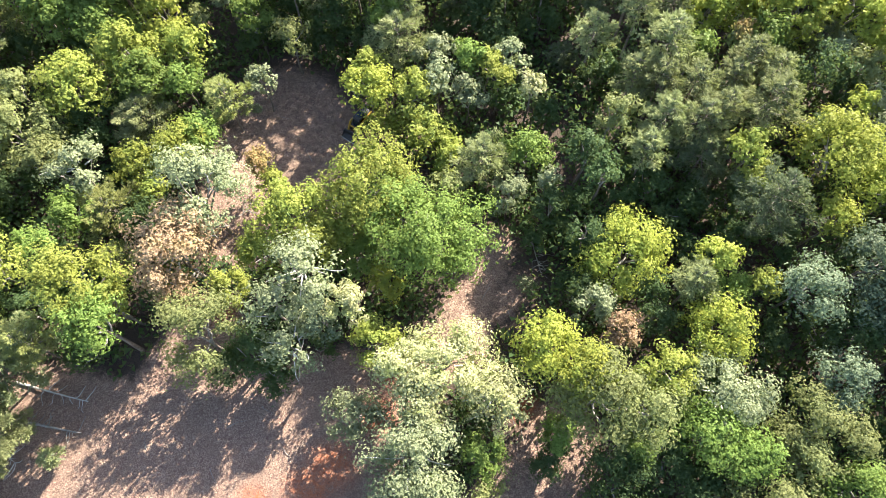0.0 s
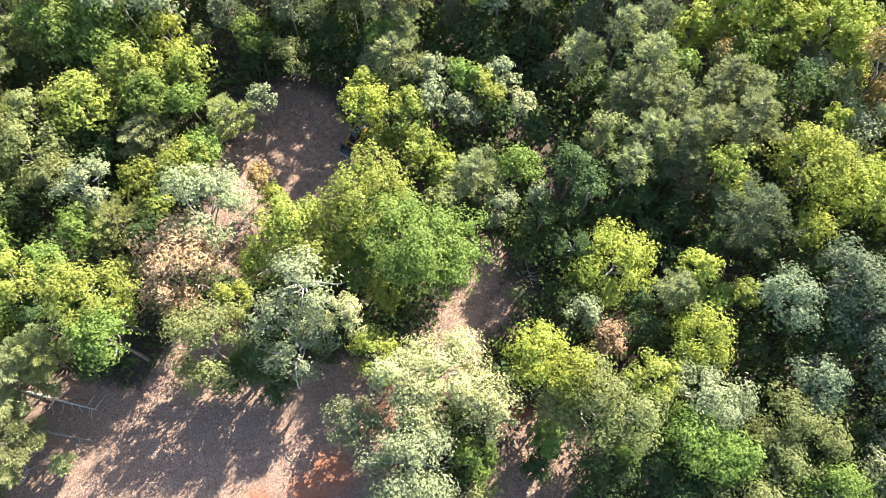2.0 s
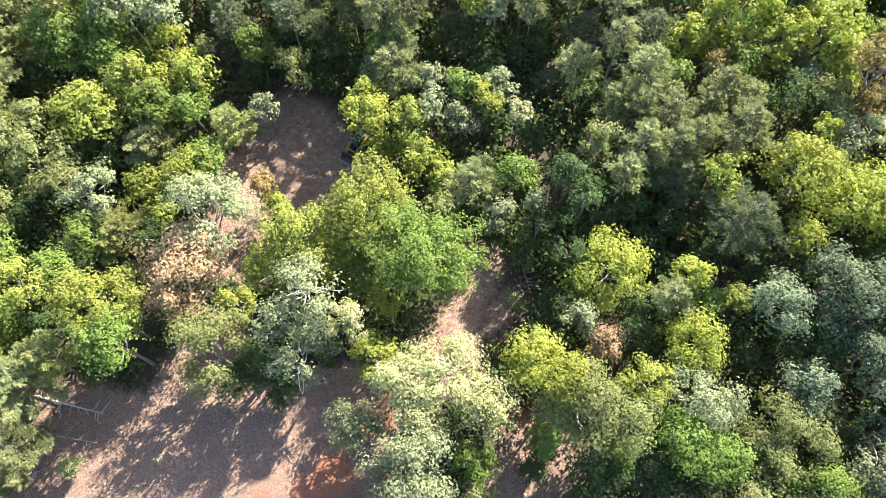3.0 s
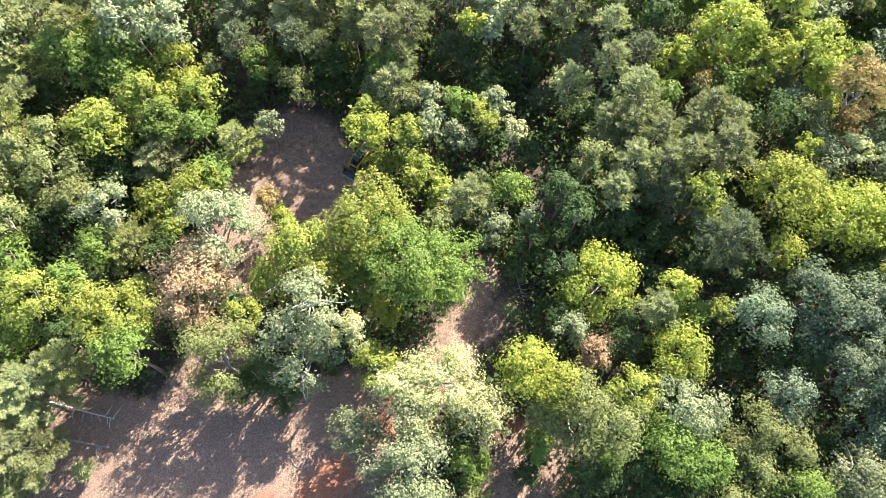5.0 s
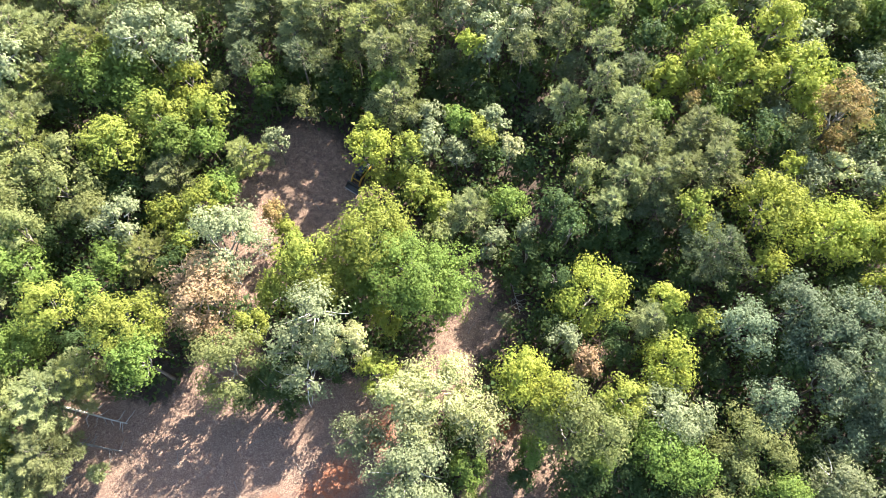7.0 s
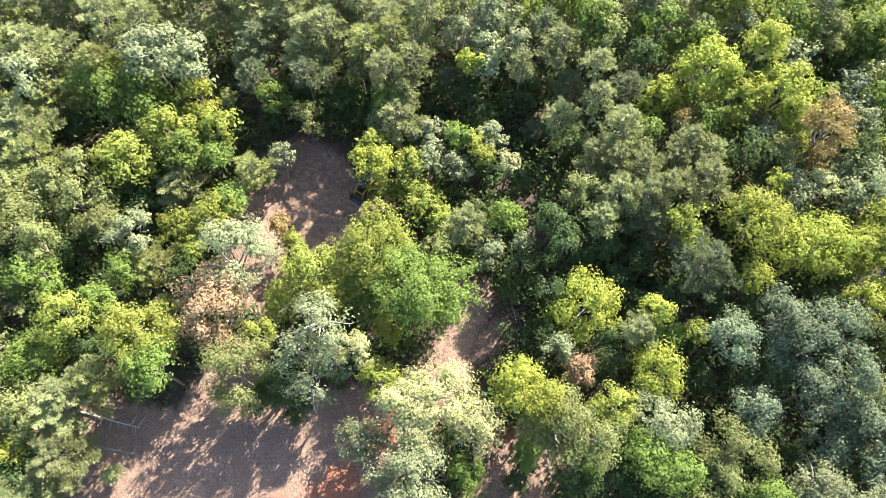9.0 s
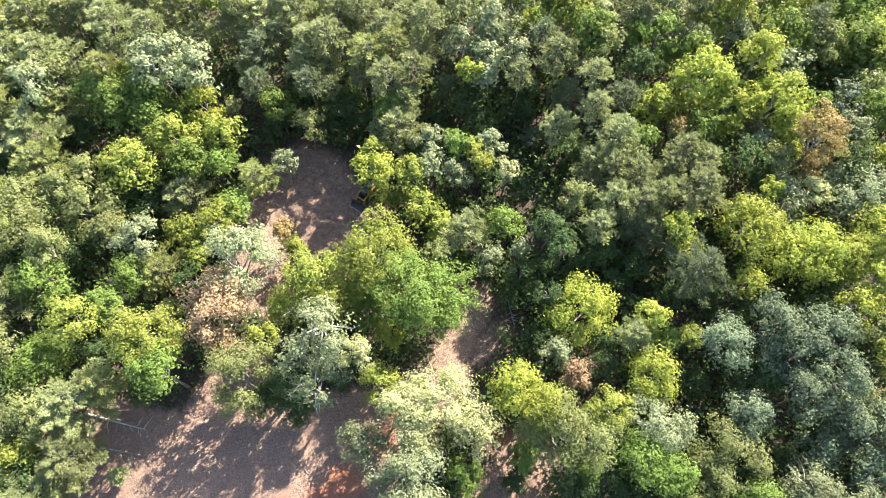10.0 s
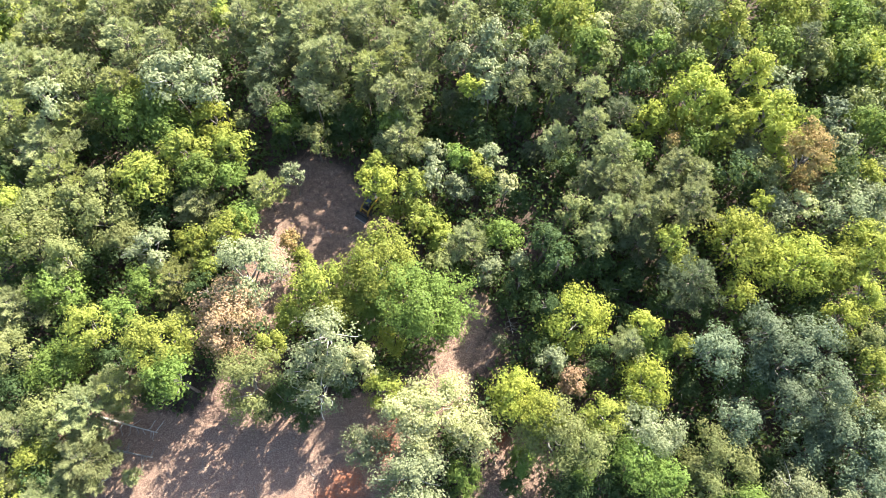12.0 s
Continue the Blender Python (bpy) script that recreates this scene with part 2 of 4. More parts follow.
def oak_crown(rng, height, radius, deep, full, fine, lobed):
    """Small leaves on twig clumps over an uneven crown, with larger shaded leaves inside; gives the leaves and the clump centres."""
    lobes = int(np.clip(9 + radius * radius * 1.3, 11, 40) if lobed else np.clip(14 + radius * radius * 3.0, 16, 80))
    k = np.arange(lobes) + 0.5
    z = 1 - 1.5 * k / lobes
    turn = k * 2.39996 + rng.uniform(0, 6.28)
    way = unit(np.stack([np.cos(turn) * np.sqrt(1 - z * z), np.sin(turn) * np.sqrt(1 - z * z), z], -1) + rng.normal(0, 0.2, (lobes, 3)))
    uneven = 1 + 0.09 * np.sin(2 * turn + rng.uniform(0, 6)) + 0.08 * np.sin(3 * turn + rng.uniform(0, 6)) + 0.06 * np.sin(5 * turn + rng.uniform(0, 6))
    size = radius * (rng.uniform(0.24, 0.38, lobes) if lobed else rng.uniform(0.17, 0.32, lobes)) * (1.2 if radius < 2 else 1.0)
    reach = (rng.uniform(0.5, 0.76, lobes) if lobed else rng.uniform(0.58, 0.8, lobes)) * uneven
    middle = np.array((0, 0, height - deep / 2))
    # two to five boughs, each with a swelling of its own, make up the crown
    boughs = 1 if radius < 1.7 else int(rng.randint(3, 6)) if lobed or radius > 3.6 else int(rng.randint(2, 5))
    around = rng.uniform(0, 6.28) + np.arange(boughs) * 6.283 / boughs + rng.normal(0, 0.3, boughs)
    push = (0.0 if boughs == 1 else 0.27 if lobed else 0.2) * rng.uniform(0.75, 1.2, boughs)
    bough = np.stack([np.cos(around) * push, np.sin(around) * push, rng.uniform(-0.2, 0.16, boughs)], -1)
    if boughs > 1:
        bough[0] = (rng.normal(0, 0.06), rng.normal(0, 0.06), 0.16)
    swollen = (1 - push * 0.8) * rng.uniform(0.9, 1.08, boughs)
    mine = np.argmax(way @ unit(bough + (0, 0, 0.25)).T + rng.normal(0, 0.25, (lobes, boughs)), 1)
    mine[:2] = 0
    way[0], reach[:2], size[:2] = (0, 0, 1), (0.5, 0.6), radius * (0.38 if lobed else 0.34)
    centre = (bough[mine] + way * (reach * swollen[mine])[:, None]) * (radius, radius, deep / 2) + middle
    size = size * (0.75 + 0.25 * swollen[mine])
    total = int(LEAF_COUNT * full * fine**1.5 * radius * radius * (1.25 if radius < 2.2 else 1.0))
    share = size**2 * (0.12 + 0.88 * np.clip(way[:, 2] * 0.8 + 0.55, 0, 1))
    # twig clumps on the upper and outer side of each lobe
    clumps = max(total // 45, 24)
    lobe = rng.choice(lobes, clumps, p=share / share.sum())
    lean = unit(rng.normal(0, 1, (clumps, 3)) + way[lobe] * 0.9 + (0, 0, 0.55))
    knot = centre[lobe] + lean * size[lobe, None] * rng.uniform(0.62, 1.12, (clumps, 1)) * (1, 1, 0.85)
    stray = rng.uniform(0, 1, clumps) < 0.1
    knot[stray] += lean[stray] * rng.uniform(0.1, 0.55, (stray.sum(), 1)) * np.clip(radius / 4, 0.4, 1)
    spread = rng.uniform(0.16, 0.36, clumps) * np.clip(radius / 2.6, 0.7, 1.15)
    tufts = max(int(total * 0.84) // 5, 40)
    pick = rng.choice(clumps, tufts, p=spread**2 / (spread**2).sum())
    off = rng.normal(0, 1, (tufts, 3)) * spread[pick, None] * (1, 1, 0.7)
    heart = np.repeat(knot[pick] + off, 5, 0)
    out = np.repeat(unit(off + lean[pick] * spread[pick, None] * 1.4 + (0, 0, 0.05)), 5, 0)
    spin = unit(np.cross(out, rng.normal(0, 1, out.shape)))
    aim = unit(spin + out * rng.uniform(-0.1, 0.8, (len(out), 1)))
    long = rng.uniform(0.11, 0.245, len(out)) / fine**0.75
    face = unit(out * 0.5 + np.repeat(lean[pick], 5, 0) * 0.3 + (0.1, 0.1, 0.4) + rng.normal(0, 0.23, out.shape))
    small = blades(heart, aim, face, long, long * rng.uniform(0.6, 0.95, len(out)))
    # the shaded inside of the lobes
    n = max(int(total * (0.1 if lobed else 0.14)), 40)
    pick = rng.choice(lobes, n, p=share / share.sum())
    way_in = unit(rng.normal(0, 1, (n, 3)) + (0, 0, 0.3))
    spot = centre[pick] + way_in * size[pick, None] * rng.uniform(0.2, 0.62, (n, 1))
    spot = middle + (spot - middle) * rng.uniform(0.72, 0.97, (n, 1))
    long = rng.uniform(0.3, 0.55, n) / fine**0.75
    large = blades(spot, rng.normal(0, 1, (n, 3)), unit(way_in + (0, 0, 0.8)), long, long * 0.8)
    return joined([small, large]), centre


def pine_crown(rng, height, radius, deep, full, fine):
    """Whorled branches with sprays of needle brushes, on an open domed crown."""
    limbs = int(np.clip(12 + radius * 6, 18, 42))
    t = (np.arange(limbs) + 0.5) / limbs
    turn = np.arange(limbs) * 2.39996 + rng.uniform(0, 6.28) + rng.normal(0, 0.25, limbs)
    reach = radius * np.clip(1.12 * (1 - t**1.7) + 0.08, 0.1, 1.0) * np.where(t < 0.15, 0.8, 1.0) * rng.uniform(0.72, 1.12, limbs)
    rise = 0.1 + 0.85 * t**1.5 + rng.normal(0, 0.1, limbs)
    level = height - deep + deep * (0.12 + 0.78 * t)
    flat = np.stack([np.cos(turn), np.sin(turn), 0 * turn], -1)
    across = np.stack([-np.sin(turn), np.cos(turn), 0 * turn], -1)
    root = np.stack([0 * t, 0 * t, level], -1)
    tip = root + flat * reach[:, None] + (0, 0, 1) * (reach * rise * 0.55)[:, None]
    tip[:, 2] = np.minimum(tip[:, 2], height)
    brushes = max(int(LEAF_COUNT * 1.45 * full * fine**1.5 * radius * (radius + 0.6)) // 6, 50)
    pick = rng.choice(limbs, brushes, p=(reach + 0.3) / (reach + 0.3).sum())
    s = rng.uniform(0.3, 1.04, (brushes, 1)) ** 0.8
    side = rng.normal(0, 1, (brushes, 1))
    wide = (0.05 + 0.2 * (1.1 - s)) * (0.35 + reach[pick, None] * 0.7)
    spot = root[pick] * (1 - s) + tip[pick] * s + across[pick] * side * wide + rng.normal(0, 1, (brushes, 3)) * (0.05, 0.05, 0.07)
    twig = unit(flat[pick] * 0.9 + across[pick] * np.clip(side, -1.4, 1.4) * 0.75 + (0, 0, 0.45))
    spot, twig = np.repeat(spot, 6, 0), np.repeat(twig, 6, 0)
    needle = unit(twig * 1.1 + rng.normal(0, 0.4, spot.shape) + (0, 0, 0.12))
    long = rng.uniform(0.22, 0.46, len(spot)) / fine**0.6
    face = unit((0.25, 0.25, 0.75) + rng.normal(0, 0.35, spot.shape))
    wood = [tube(bent(a, b, 0.03 * radius, rng, 4), np.linspace(0.045, 0.012, 4), 3) for a, b in zip(root, tip)]
    # old needles along inner branches; dark tint puts crown shade into their colour
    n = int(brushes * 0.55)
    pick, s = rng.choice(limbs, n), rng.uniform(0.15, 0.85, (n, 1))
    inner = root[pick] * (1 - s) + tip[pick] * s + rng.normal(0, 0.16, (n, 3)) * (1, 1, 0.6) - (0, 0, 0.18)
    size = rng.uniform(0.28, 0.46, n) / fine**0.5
    old_shaded = blades(inner, flat[pick] + rng.normal(0, 0.6, (n, 3)), unit((0.0, 0.0, 1.0) + rng.normal(0, 0.3, (n, 3))), size, size * 0.3)
    return blades(spot, needle, face, long, rng.uniform(0.04, 0.068, len(spot)) / fine, 0.1), old_shaded, joined(wood)


LOBED = ("slate", "silver", "pale", "olive")


FULLNESS = {"dry": 0.95, "dark": 0.7, "silver": 1.1, "green": 1.15, "slate": 1.1}
tree_count = 0


def tree(kind, tint, x, y, height, radius, full=1.0):
    """One tree: a tapered trunk, limbs and a crown, standing at x, y."""
    global tree_count
    tree_count += 1
    rng = np.random.RandomState(1000 + tree_count)
    base = float(swell(np.array(x), np.array(y)))
    fine = float(np.clip(1.5 - y / 62, 0.55, 1.45))
    edge = near_clearing(np.array([x - 4, x + 4, x, x]), np.array([y, y, y - 5, y + 5])).max() > 0.2
    size = "tall" if height > 13.5 else "small" if height < 9.5 else "medium-sized"
    name = "pine_tree" if kind == "pine" else "oak_tree" if height > 8.5 else "young_tree"
    root = new(name)
    root.empty_display_size = 0.5
    root.matrix_basis = pose(x, y, base - 0.05)
    noun = "pine" if kind == "pine" else "broadleaf tree" if height > 8.5 else "bushy tree"
    tagged(root, f"{size} {noun} with {KIND_WORDS[tint]} " + ("by the dirt clearing" if edge else "in dense woods"), "tree", "trees of the wood")
    lean = rng.normal(0, 0.02 * height, 2)
    if kind == "pine":
        deep = min(height * 0.65, 2.0 * radius)
        trunk = bent((0, 0, 0), (0, 0, height * 0.97), 0.06, rng, 8)
        leaf, old_shaded, wood = pine_crown(rng, height, radius, deep, full * FULLNESS.get(tint, 1.0), fine)
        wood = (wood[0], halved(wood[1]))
        verts, faces = joined([leaf, wood, old_shaded])
        slots = np.r_[np.zeros(len(leaf[1])), np.ones(len(wood[1])), np.full(len(old_shaded[1]), 2)]
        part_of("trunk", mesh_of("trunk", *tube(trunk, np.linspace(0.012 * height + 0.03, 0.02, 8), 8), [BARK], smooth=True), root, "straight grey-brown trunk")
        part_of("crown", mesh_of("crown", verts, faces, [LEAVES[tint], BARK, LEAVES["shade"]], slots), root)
        return root
    deep = min(height * 0.84, 2.35 * radius)
    leaf, lobes = oak_crown(rng, height, radius, deep, full * FULLNESS.get(tint, 1.0), fine, tint in LOBED)
    fork = np.array((lean[0], lean[1], height - deep * 0.95))
    thick = 0.012 * height + 0.02 * radius
    trunk = bent((0, 0, 0), fork, 0.08, rng, 7)
    top = bent(fork, (0, 0, height - deep * 0.25), 0.1, rng, 4)[1:]
    part_of("trunk", mesh_of("trunk", *tube(np.concatenate([trunk, top]), np.linspace(thick, thick * 0.25, 10), 8), [BARK], smooth=True), root)
    for goal in lobes[rng.permutation(len(lobes))[: 4 + int(radius > 3) * 2]]:
        start = fork + (np.array((0, 0, height - deep * 0.4)) - fork) * rng.uniform(0, 0.7)
        line = bent(start, goal, 0.12 * radius, rng, 5)
        part_of("limb", mesh_of("limb", *tube(line, np.linspace(thick * 0.5, 0.025, 5), 5), [TWIG], smooth=True), root)
    if tint in ("silver", "pale", "dry") and radius > 2.6:
        for goal in lobes[rng.permutation(len(lobes))[:8]]:
            start = np.array((0, 0, height - deep * 0.5)) + (goal - (0, 0, height - deep * 0.5)) * 0.3
            line = bent(start, start + (goal - start) * rng.uniform(1.3, 1.75), 0.06 * radius, rng, 6)
            part_of("bare_branch", mesh_of("bare_branch", *tube(line, np.linspace(0.075, 0.015, 6), 4), [PALE_WOOD], smooth=True), root, "bleached bare branch")
    part_of("crown", mesh_of("crown", *leaf, [LEAVES[tint]]), root)
    return root


tree("oak", "silver", -2.8, -0.2, 7.4, 3.9, 0.9)
tree("oak", "silver", 40.4, 0.6, 9.4, 4.0, 0.9)
tree("oak", "olive", 3.8, 0.7, 6.4, 2.6, 0.9)
tree("oak", "dark", 14.2, 0.7, 5.4, 3.7, 0.9)
tree("oak", "dark", 21.0, 0.8, 5.4, 3.8, 0.9)
# tint one step darker than the leaves, for the crown's shaded side
tree("oak", "olive", 25.7, 0.8, 8.4, 3.4, 0.9)
tree("pine", "pine", -39.5, 1.3, 8.4, 3.5, 0.9)
tree("oak", "green", 32.7, 1.4, 7.4, 3.2, 0.9)
tree("oak", "lime", -44.7, 1.8, 7.4, 2.7)
tree("pine", "pine", -45.6, 3.0, 8.4, 3.2)
tree("oak", "silver", 38.0, 3.4, 8.4, 3.1)
tree("oak", "slate", 44.7, 3.9, 9.4, 3.0)
tree("oak", "olive", 29.3, 3.9, 7.4, 2.8)
tree("oak", "dark", -40.9, 4.1, 6.4, 3.5)
tree("oak", "dark", 18.0, 4.1, 6.4, 2.7)
# silvery tree tinted green: its shaded side is put into the leaf colour
tree("oak", "green", 24.4, 4.3, 8.0, 2.8)
tree("oak", "silver", -2.0, 4.4, 8.4, 4.4)
tree("oak", "dark", 14.3, 4.4, 6.4, 2.8)
tree("oak", "dark", 8.6, 4.4, 4.4, 2.0)
tree("oak", "slate", 50.1, 4.5, 9.4, 3.5, 0.9)
tree("oak", "green", 3.2, 4.6, 6.4, 2.1)
tree("pine", "pine", -33.3, 4.6, 2.5, 1.0)
tree("oak", "green", 15.7, 5.4, 7.4, 1.7)
tree("oak", "dark", 37.3, 5.9, 3.7, 2.7)
tree("pine", "pine", -36.6, 5.9, 8.9, 3.9, 1.2)
tree("oak", "lime", -42.7, 6.0, 7.4, 2.7)
# olive tree tinted green, with the shade on its near side coloured in
tree("oak", "green", 21.6, 6.0, 9.0, 3.5)
tree("oak", "green", 9.5, 6.1, 5.4, 2.0)
tree("oak", "olive", 30.7, 6.2, 8.4, 4.0)
tree("pine", "pine", -36.9, 6.4, 4.4, 1.6)
tree("oak", "slate", 41.4, 7.2, 6.4, 3.0)
tree("oak", "olive", 15.9, 7.4, 11.4, 2.8)
tree("oak", "silver", -7.4, 7.8, 6.4, 2.6)
tree("oak", "slate", 46.0, 7.8, 10.4, 3.8)
tree("oak", "pale", -1.4, 8.5, 8.4, 2.6)
tree("oak", "olive", 12.7, 8.6, 11.9, 4.4)
tree("pine", "pine", -44.4, 8.9, 9.4, 2.5)
tree("oak", "silver", 22.9, 9.0, 9.4, 3.8)
tree("oak", "pale", 4.4, 9.0, 9.4, 3.0)
tree("oak", "slate", 43.8, 10.4, 8.4, 3.4)
tree("oak", "gold", 11.1, 10.6, 11.4, 3.1)
tree("oak", "lime", 17.8, 10.7, 10.4, 2.5)
tree("oak", "olive", -41.4, 10.8, 9.4, 3.1)
tree("oak", "olive", 48.0, 10.9, 9.4, 3.3)
tree("oak", "slate", 33.4, 10.9, 8.4, 3.3, 0.7)
tree("oak", "pale", -3.6, 11.0, 9.4, 2.6)
tree("oak", "dark", 23.1, 11.0, 5.4, 1.8)
tree("pine", "pine", -48.9, 11.3, 9.4, 3.3, 0.9)
tree("oak", "slate", 51.8, 11.4, 10.4, 3.6, 0.9)
tree("oak", "dark", -15.0, 11.5, 3.7, 2.1)
tree("pine", "pine", -36.8, 11.5, 9.9, 4.2, 1.2)
tree("oak", "pale", 0.1, 11.5, 9.9, 4.3, 1.25)
tree("oak", "slate", 38.7, 12.1, 10.4, 2.9)
tree("oak", "dark", -18.8, 12.5, 4.4, 2.1)
tree("pine", "mossy", -33.8, 12.9, 10.4, 2.3)
tree("oak", "gold", 8.3, 13.0, 9.9, 3.4)
tree("oak", "silver", -12.6, 13.1, 9.4, 2.8, 0.6)
tree("oak", "dark", -15.8, 13.1, 7.4, 2.7)
tree("oak", "dark", -45.9, 13.3, 8.4, 2.4)
tree("oak", "lime", -5.6, 13.8, 7.4, 2.5)
tree("oak", "slate", 42.2, 13.6, 11.4, 3.4)
tree("oak", "olive", -20.1, 13.9, 10.4, 4.0, 0.85)
# green tree in the dark tint, colouring in the shaded gap beside the crown
tree("oak", "dark", -31.3, 13.9, 6.4, 2.7)
# added beside the tall lime tree to cast shade on the earth to its south-west
tree("oak", "green", -28.0, 14.2, 12.4, 2.8)
tree("oak", "dark", 28.9, 14.4, 5.4, 2.2)
tree("oak", "gold", 23.4, 14.4, 9.4, 3.3)
tree("oak", "dark", -10.6, 14.5, 3.1, 1.4)
tree("oak", "dark", 36.8, 14.8, 7.4, 2.6)
tree("oak", "dark", 33.8, 14.8, 6.4, 2.2)
tree("oak", "slate", -10.2, 15.4, 8.4, 2.2, 0.6)
tree("oak", "dry", 15.5, 14.8, 6.8, 1.7)
tree("oak", "green", -42.2, 15.4, 8.4, 3.5)
tree("oak", "silver", -13.7, 16.0, 11.4, 2.6, 0.6)
tree("oak", "dark", 18.9, 16.0, 6.4, 2.2)
tree("oak", "pale", -8.0, 16.1, 10.4, 2.0)
tree("oak", "lime", 48.8, 16.3, 9.4, 2.4)
tree("oak", "olive", -46.3, 16.7, 10.3, 2.8)
tree("oak", "lime", -28.4, 16.8, 9.0, 2.1)
tree("oak", "slate", 39.6, 16.9, 11.4, 4.1)
tree("oak", "dark", -37.0, 16.9, 6.4, 2.3)
tree("oak", "silver", 13.2, 17.0, 7.4, 2.0)
tree("oak", "lime", -29.8, 17.4, 13.7, 3.7)
tree("oak", "slate", 31.3, 18.1, 10.4, 3.3)
tree("oak", "lime", -38.7, 19.6, 11.2, 2.9)
tree("oak", "lime", -18.5, 18.4, 8.4, 1.9)
tree("pine", "pine", 21.7, 18.5, 9.4, 2.2)
tree("oak", "slate", 42.2, 18.5, 11.4, 3.0)
tree("oak", "dark", 11.9, 18.6, 6.4, 2.1)
tree("oak", "silver", -11.5, 18.7, 13.4, 3.4, 0.6)
tree("oak", "green", 25.9, 18.8, 6.4, 2.2)
tree("oak", "dark", 19.3, 18.8, 5.4, 1.8)
tree("oak", "lime", 28.3, 18.9, 7.4, 1.4)
tree("oak", "gold", -5.3, 19.4, 6.4, 1.8)
tree("oak", "lime", -51.4, 19.6, 9.5, 3.3, 0.9)
tree("oak", "olive", 48.4, 19.6, 9.4, 2.5)
tree("oak", "green", -25.1, 19.7, 6.4, 2.2)
tree("oak", "slate", 54.0, 19.7, 10.4, 3.7, 0.9)
tree("oak", "slate", 36.9, 19.8, 11.4, 3.3)
tree("oak", "gold", 23.7, 20.5, 9.9, 2.0)
tree("oak", "dry", -23.2, 21.4, 12.4, 4.4, 1.3)
tree("oak", "gold", 16.6, 21.6, 9.4, 4.2)
tree("oak", "gold", 46.5, 21.7, 9.4, 2.5)
tree("pine", "mossy", -30.1, 22.0, 5.8, 1.9)
tree("oak", "green", -36.4, 22.1, 8.2, 2.3)
tree("oak", "green", -7.7, 22.2, 6.4, 2.1)
tree("oak", "lime", -16.7, 22.3, 7.4, 2.4)
tree("oak", "lime", -11.3, 22.5, 8.4, 2.7)
tree("pine", "pine", -48.3, 22.6, 8.3, 4.4)
tree("oak", "dark", 36.9, 22.7, 7.4, 2.3)
tree("oak", "green", -1.5, 22.9, 11.4, 5.6)
tree("oak", "dark", 44.0, 23.0, 7.4, 2.8)
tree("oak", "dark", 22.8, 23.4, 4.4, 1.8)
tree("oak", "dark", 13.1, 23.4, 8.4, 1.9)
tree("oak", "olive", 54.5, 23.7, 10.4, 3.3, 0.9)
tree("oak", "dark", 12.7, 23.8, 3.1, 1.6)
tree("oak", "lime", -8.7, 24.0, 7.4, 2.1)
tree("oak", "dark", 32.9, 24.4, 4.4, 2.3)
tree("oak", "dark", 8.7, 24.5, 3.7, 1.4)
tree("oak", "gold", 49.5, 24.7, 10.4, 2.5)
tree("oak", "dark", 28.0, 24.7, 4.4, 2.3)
tree("oak", "gold", 35.0, 24.8, 9.4, 2.3)
tree("oak", "dark", -43.1, 24.8, 3.1, 2.4)
tree("oak", "lime", -13.2, 24.9, 10.4, 3.9)
tree("oak", "green", -44.0, 25.2, 9.5, 3.5)
tree("oak", "dark", -27.5, 25.3, 7.6, 2.0)
tree("oak", "green", -34.3, 25.5, 8.1, 2.7)
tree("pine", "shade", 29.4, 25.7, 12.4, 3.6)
tree("oak", "dark", 16.2, 25.8, 3.7, 1.8)
tree("oak", "dark", 11.4, 26.0, 3.1, 1.4)
tree("oak", "silver", -21.3, 26.3, 13.9, 4.3)
tree("oak", "dark", 21.1, 26.4, 4.4, 2.2)
tree("pine", "mossy", -31.1, 26.5, 7.4, 3.2)
tree("oak", "green", -52.4, 26.5, 11.2, 3.3, 0.9)
tree("oak", "dark", 10.1, 26.6, 7.4, 1.9)
tree("oak", "dark", -50.0, 27.3, 4.6, 2.5)
tree("oak", "gold", 47.2, 27.5, 10.4, 2.5)
tree("oak", "lime", -6.6, 27.6, 11.4, 4.8)
tree("oak", "dark", 23.4, 27.9, 5.4, 3.0)
tree("oak", "olive", -43.2, 28.1, 11.0, 2.5)
tree("oak", "gold", 42.7, 28.2, 11.4, 5.1)
tree("oak", "lime", 29.2, 28.3, 9.4, 1.6)
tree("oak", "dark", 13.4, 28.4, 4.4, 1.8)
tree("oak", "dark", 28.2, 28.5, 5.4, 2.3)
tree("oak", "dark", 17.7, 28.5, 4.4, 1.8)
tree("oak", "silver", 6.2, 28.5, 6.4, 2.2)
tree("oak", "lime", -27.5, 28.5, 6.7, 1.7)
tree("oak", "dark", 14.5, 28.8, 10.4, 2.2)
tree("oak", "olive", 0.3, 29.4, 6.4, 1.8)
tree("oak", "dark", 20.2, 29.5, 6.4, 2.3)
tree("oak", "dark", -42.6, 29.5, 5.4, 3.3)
tree("oak", "silver", 10.1, 29.6, 6.4, 1.2)
tree("oak", "gold", 51.6, 29.6, 12.4, 3.9)
tree("oak", "lime", -49.6, 29.8, 11.0, 2.5)
tree("oak", "gold", 56.4, 29.8, 11.4, 3.4, 0.9)
tree("oak", "dark", 51.1, 29.8, 8.4, 2.5)
tree("oak", "silver", -33.9, 29.9, 9.7, 2.7)
tree("oak", "olive", -47.9, 30.4, 12.0, 4.5)
tree("oak", "gold", 35.8, 30.4, 13.0, 4.2)
tree("oak", "olive", -37.5, 30.8, 9.3, 2.7)
tree("oak", "lime", 28.2, 30.8, 10.4, 2.3)
tree("oak", "rust", -18.3, 32.2, 5.8, 1.5)
tree("oak", "lime", -16.6, 30.3, 5.4, 1.6)
tree("pine", "pine", 19.0, 31.2, 10.4, 2.1)
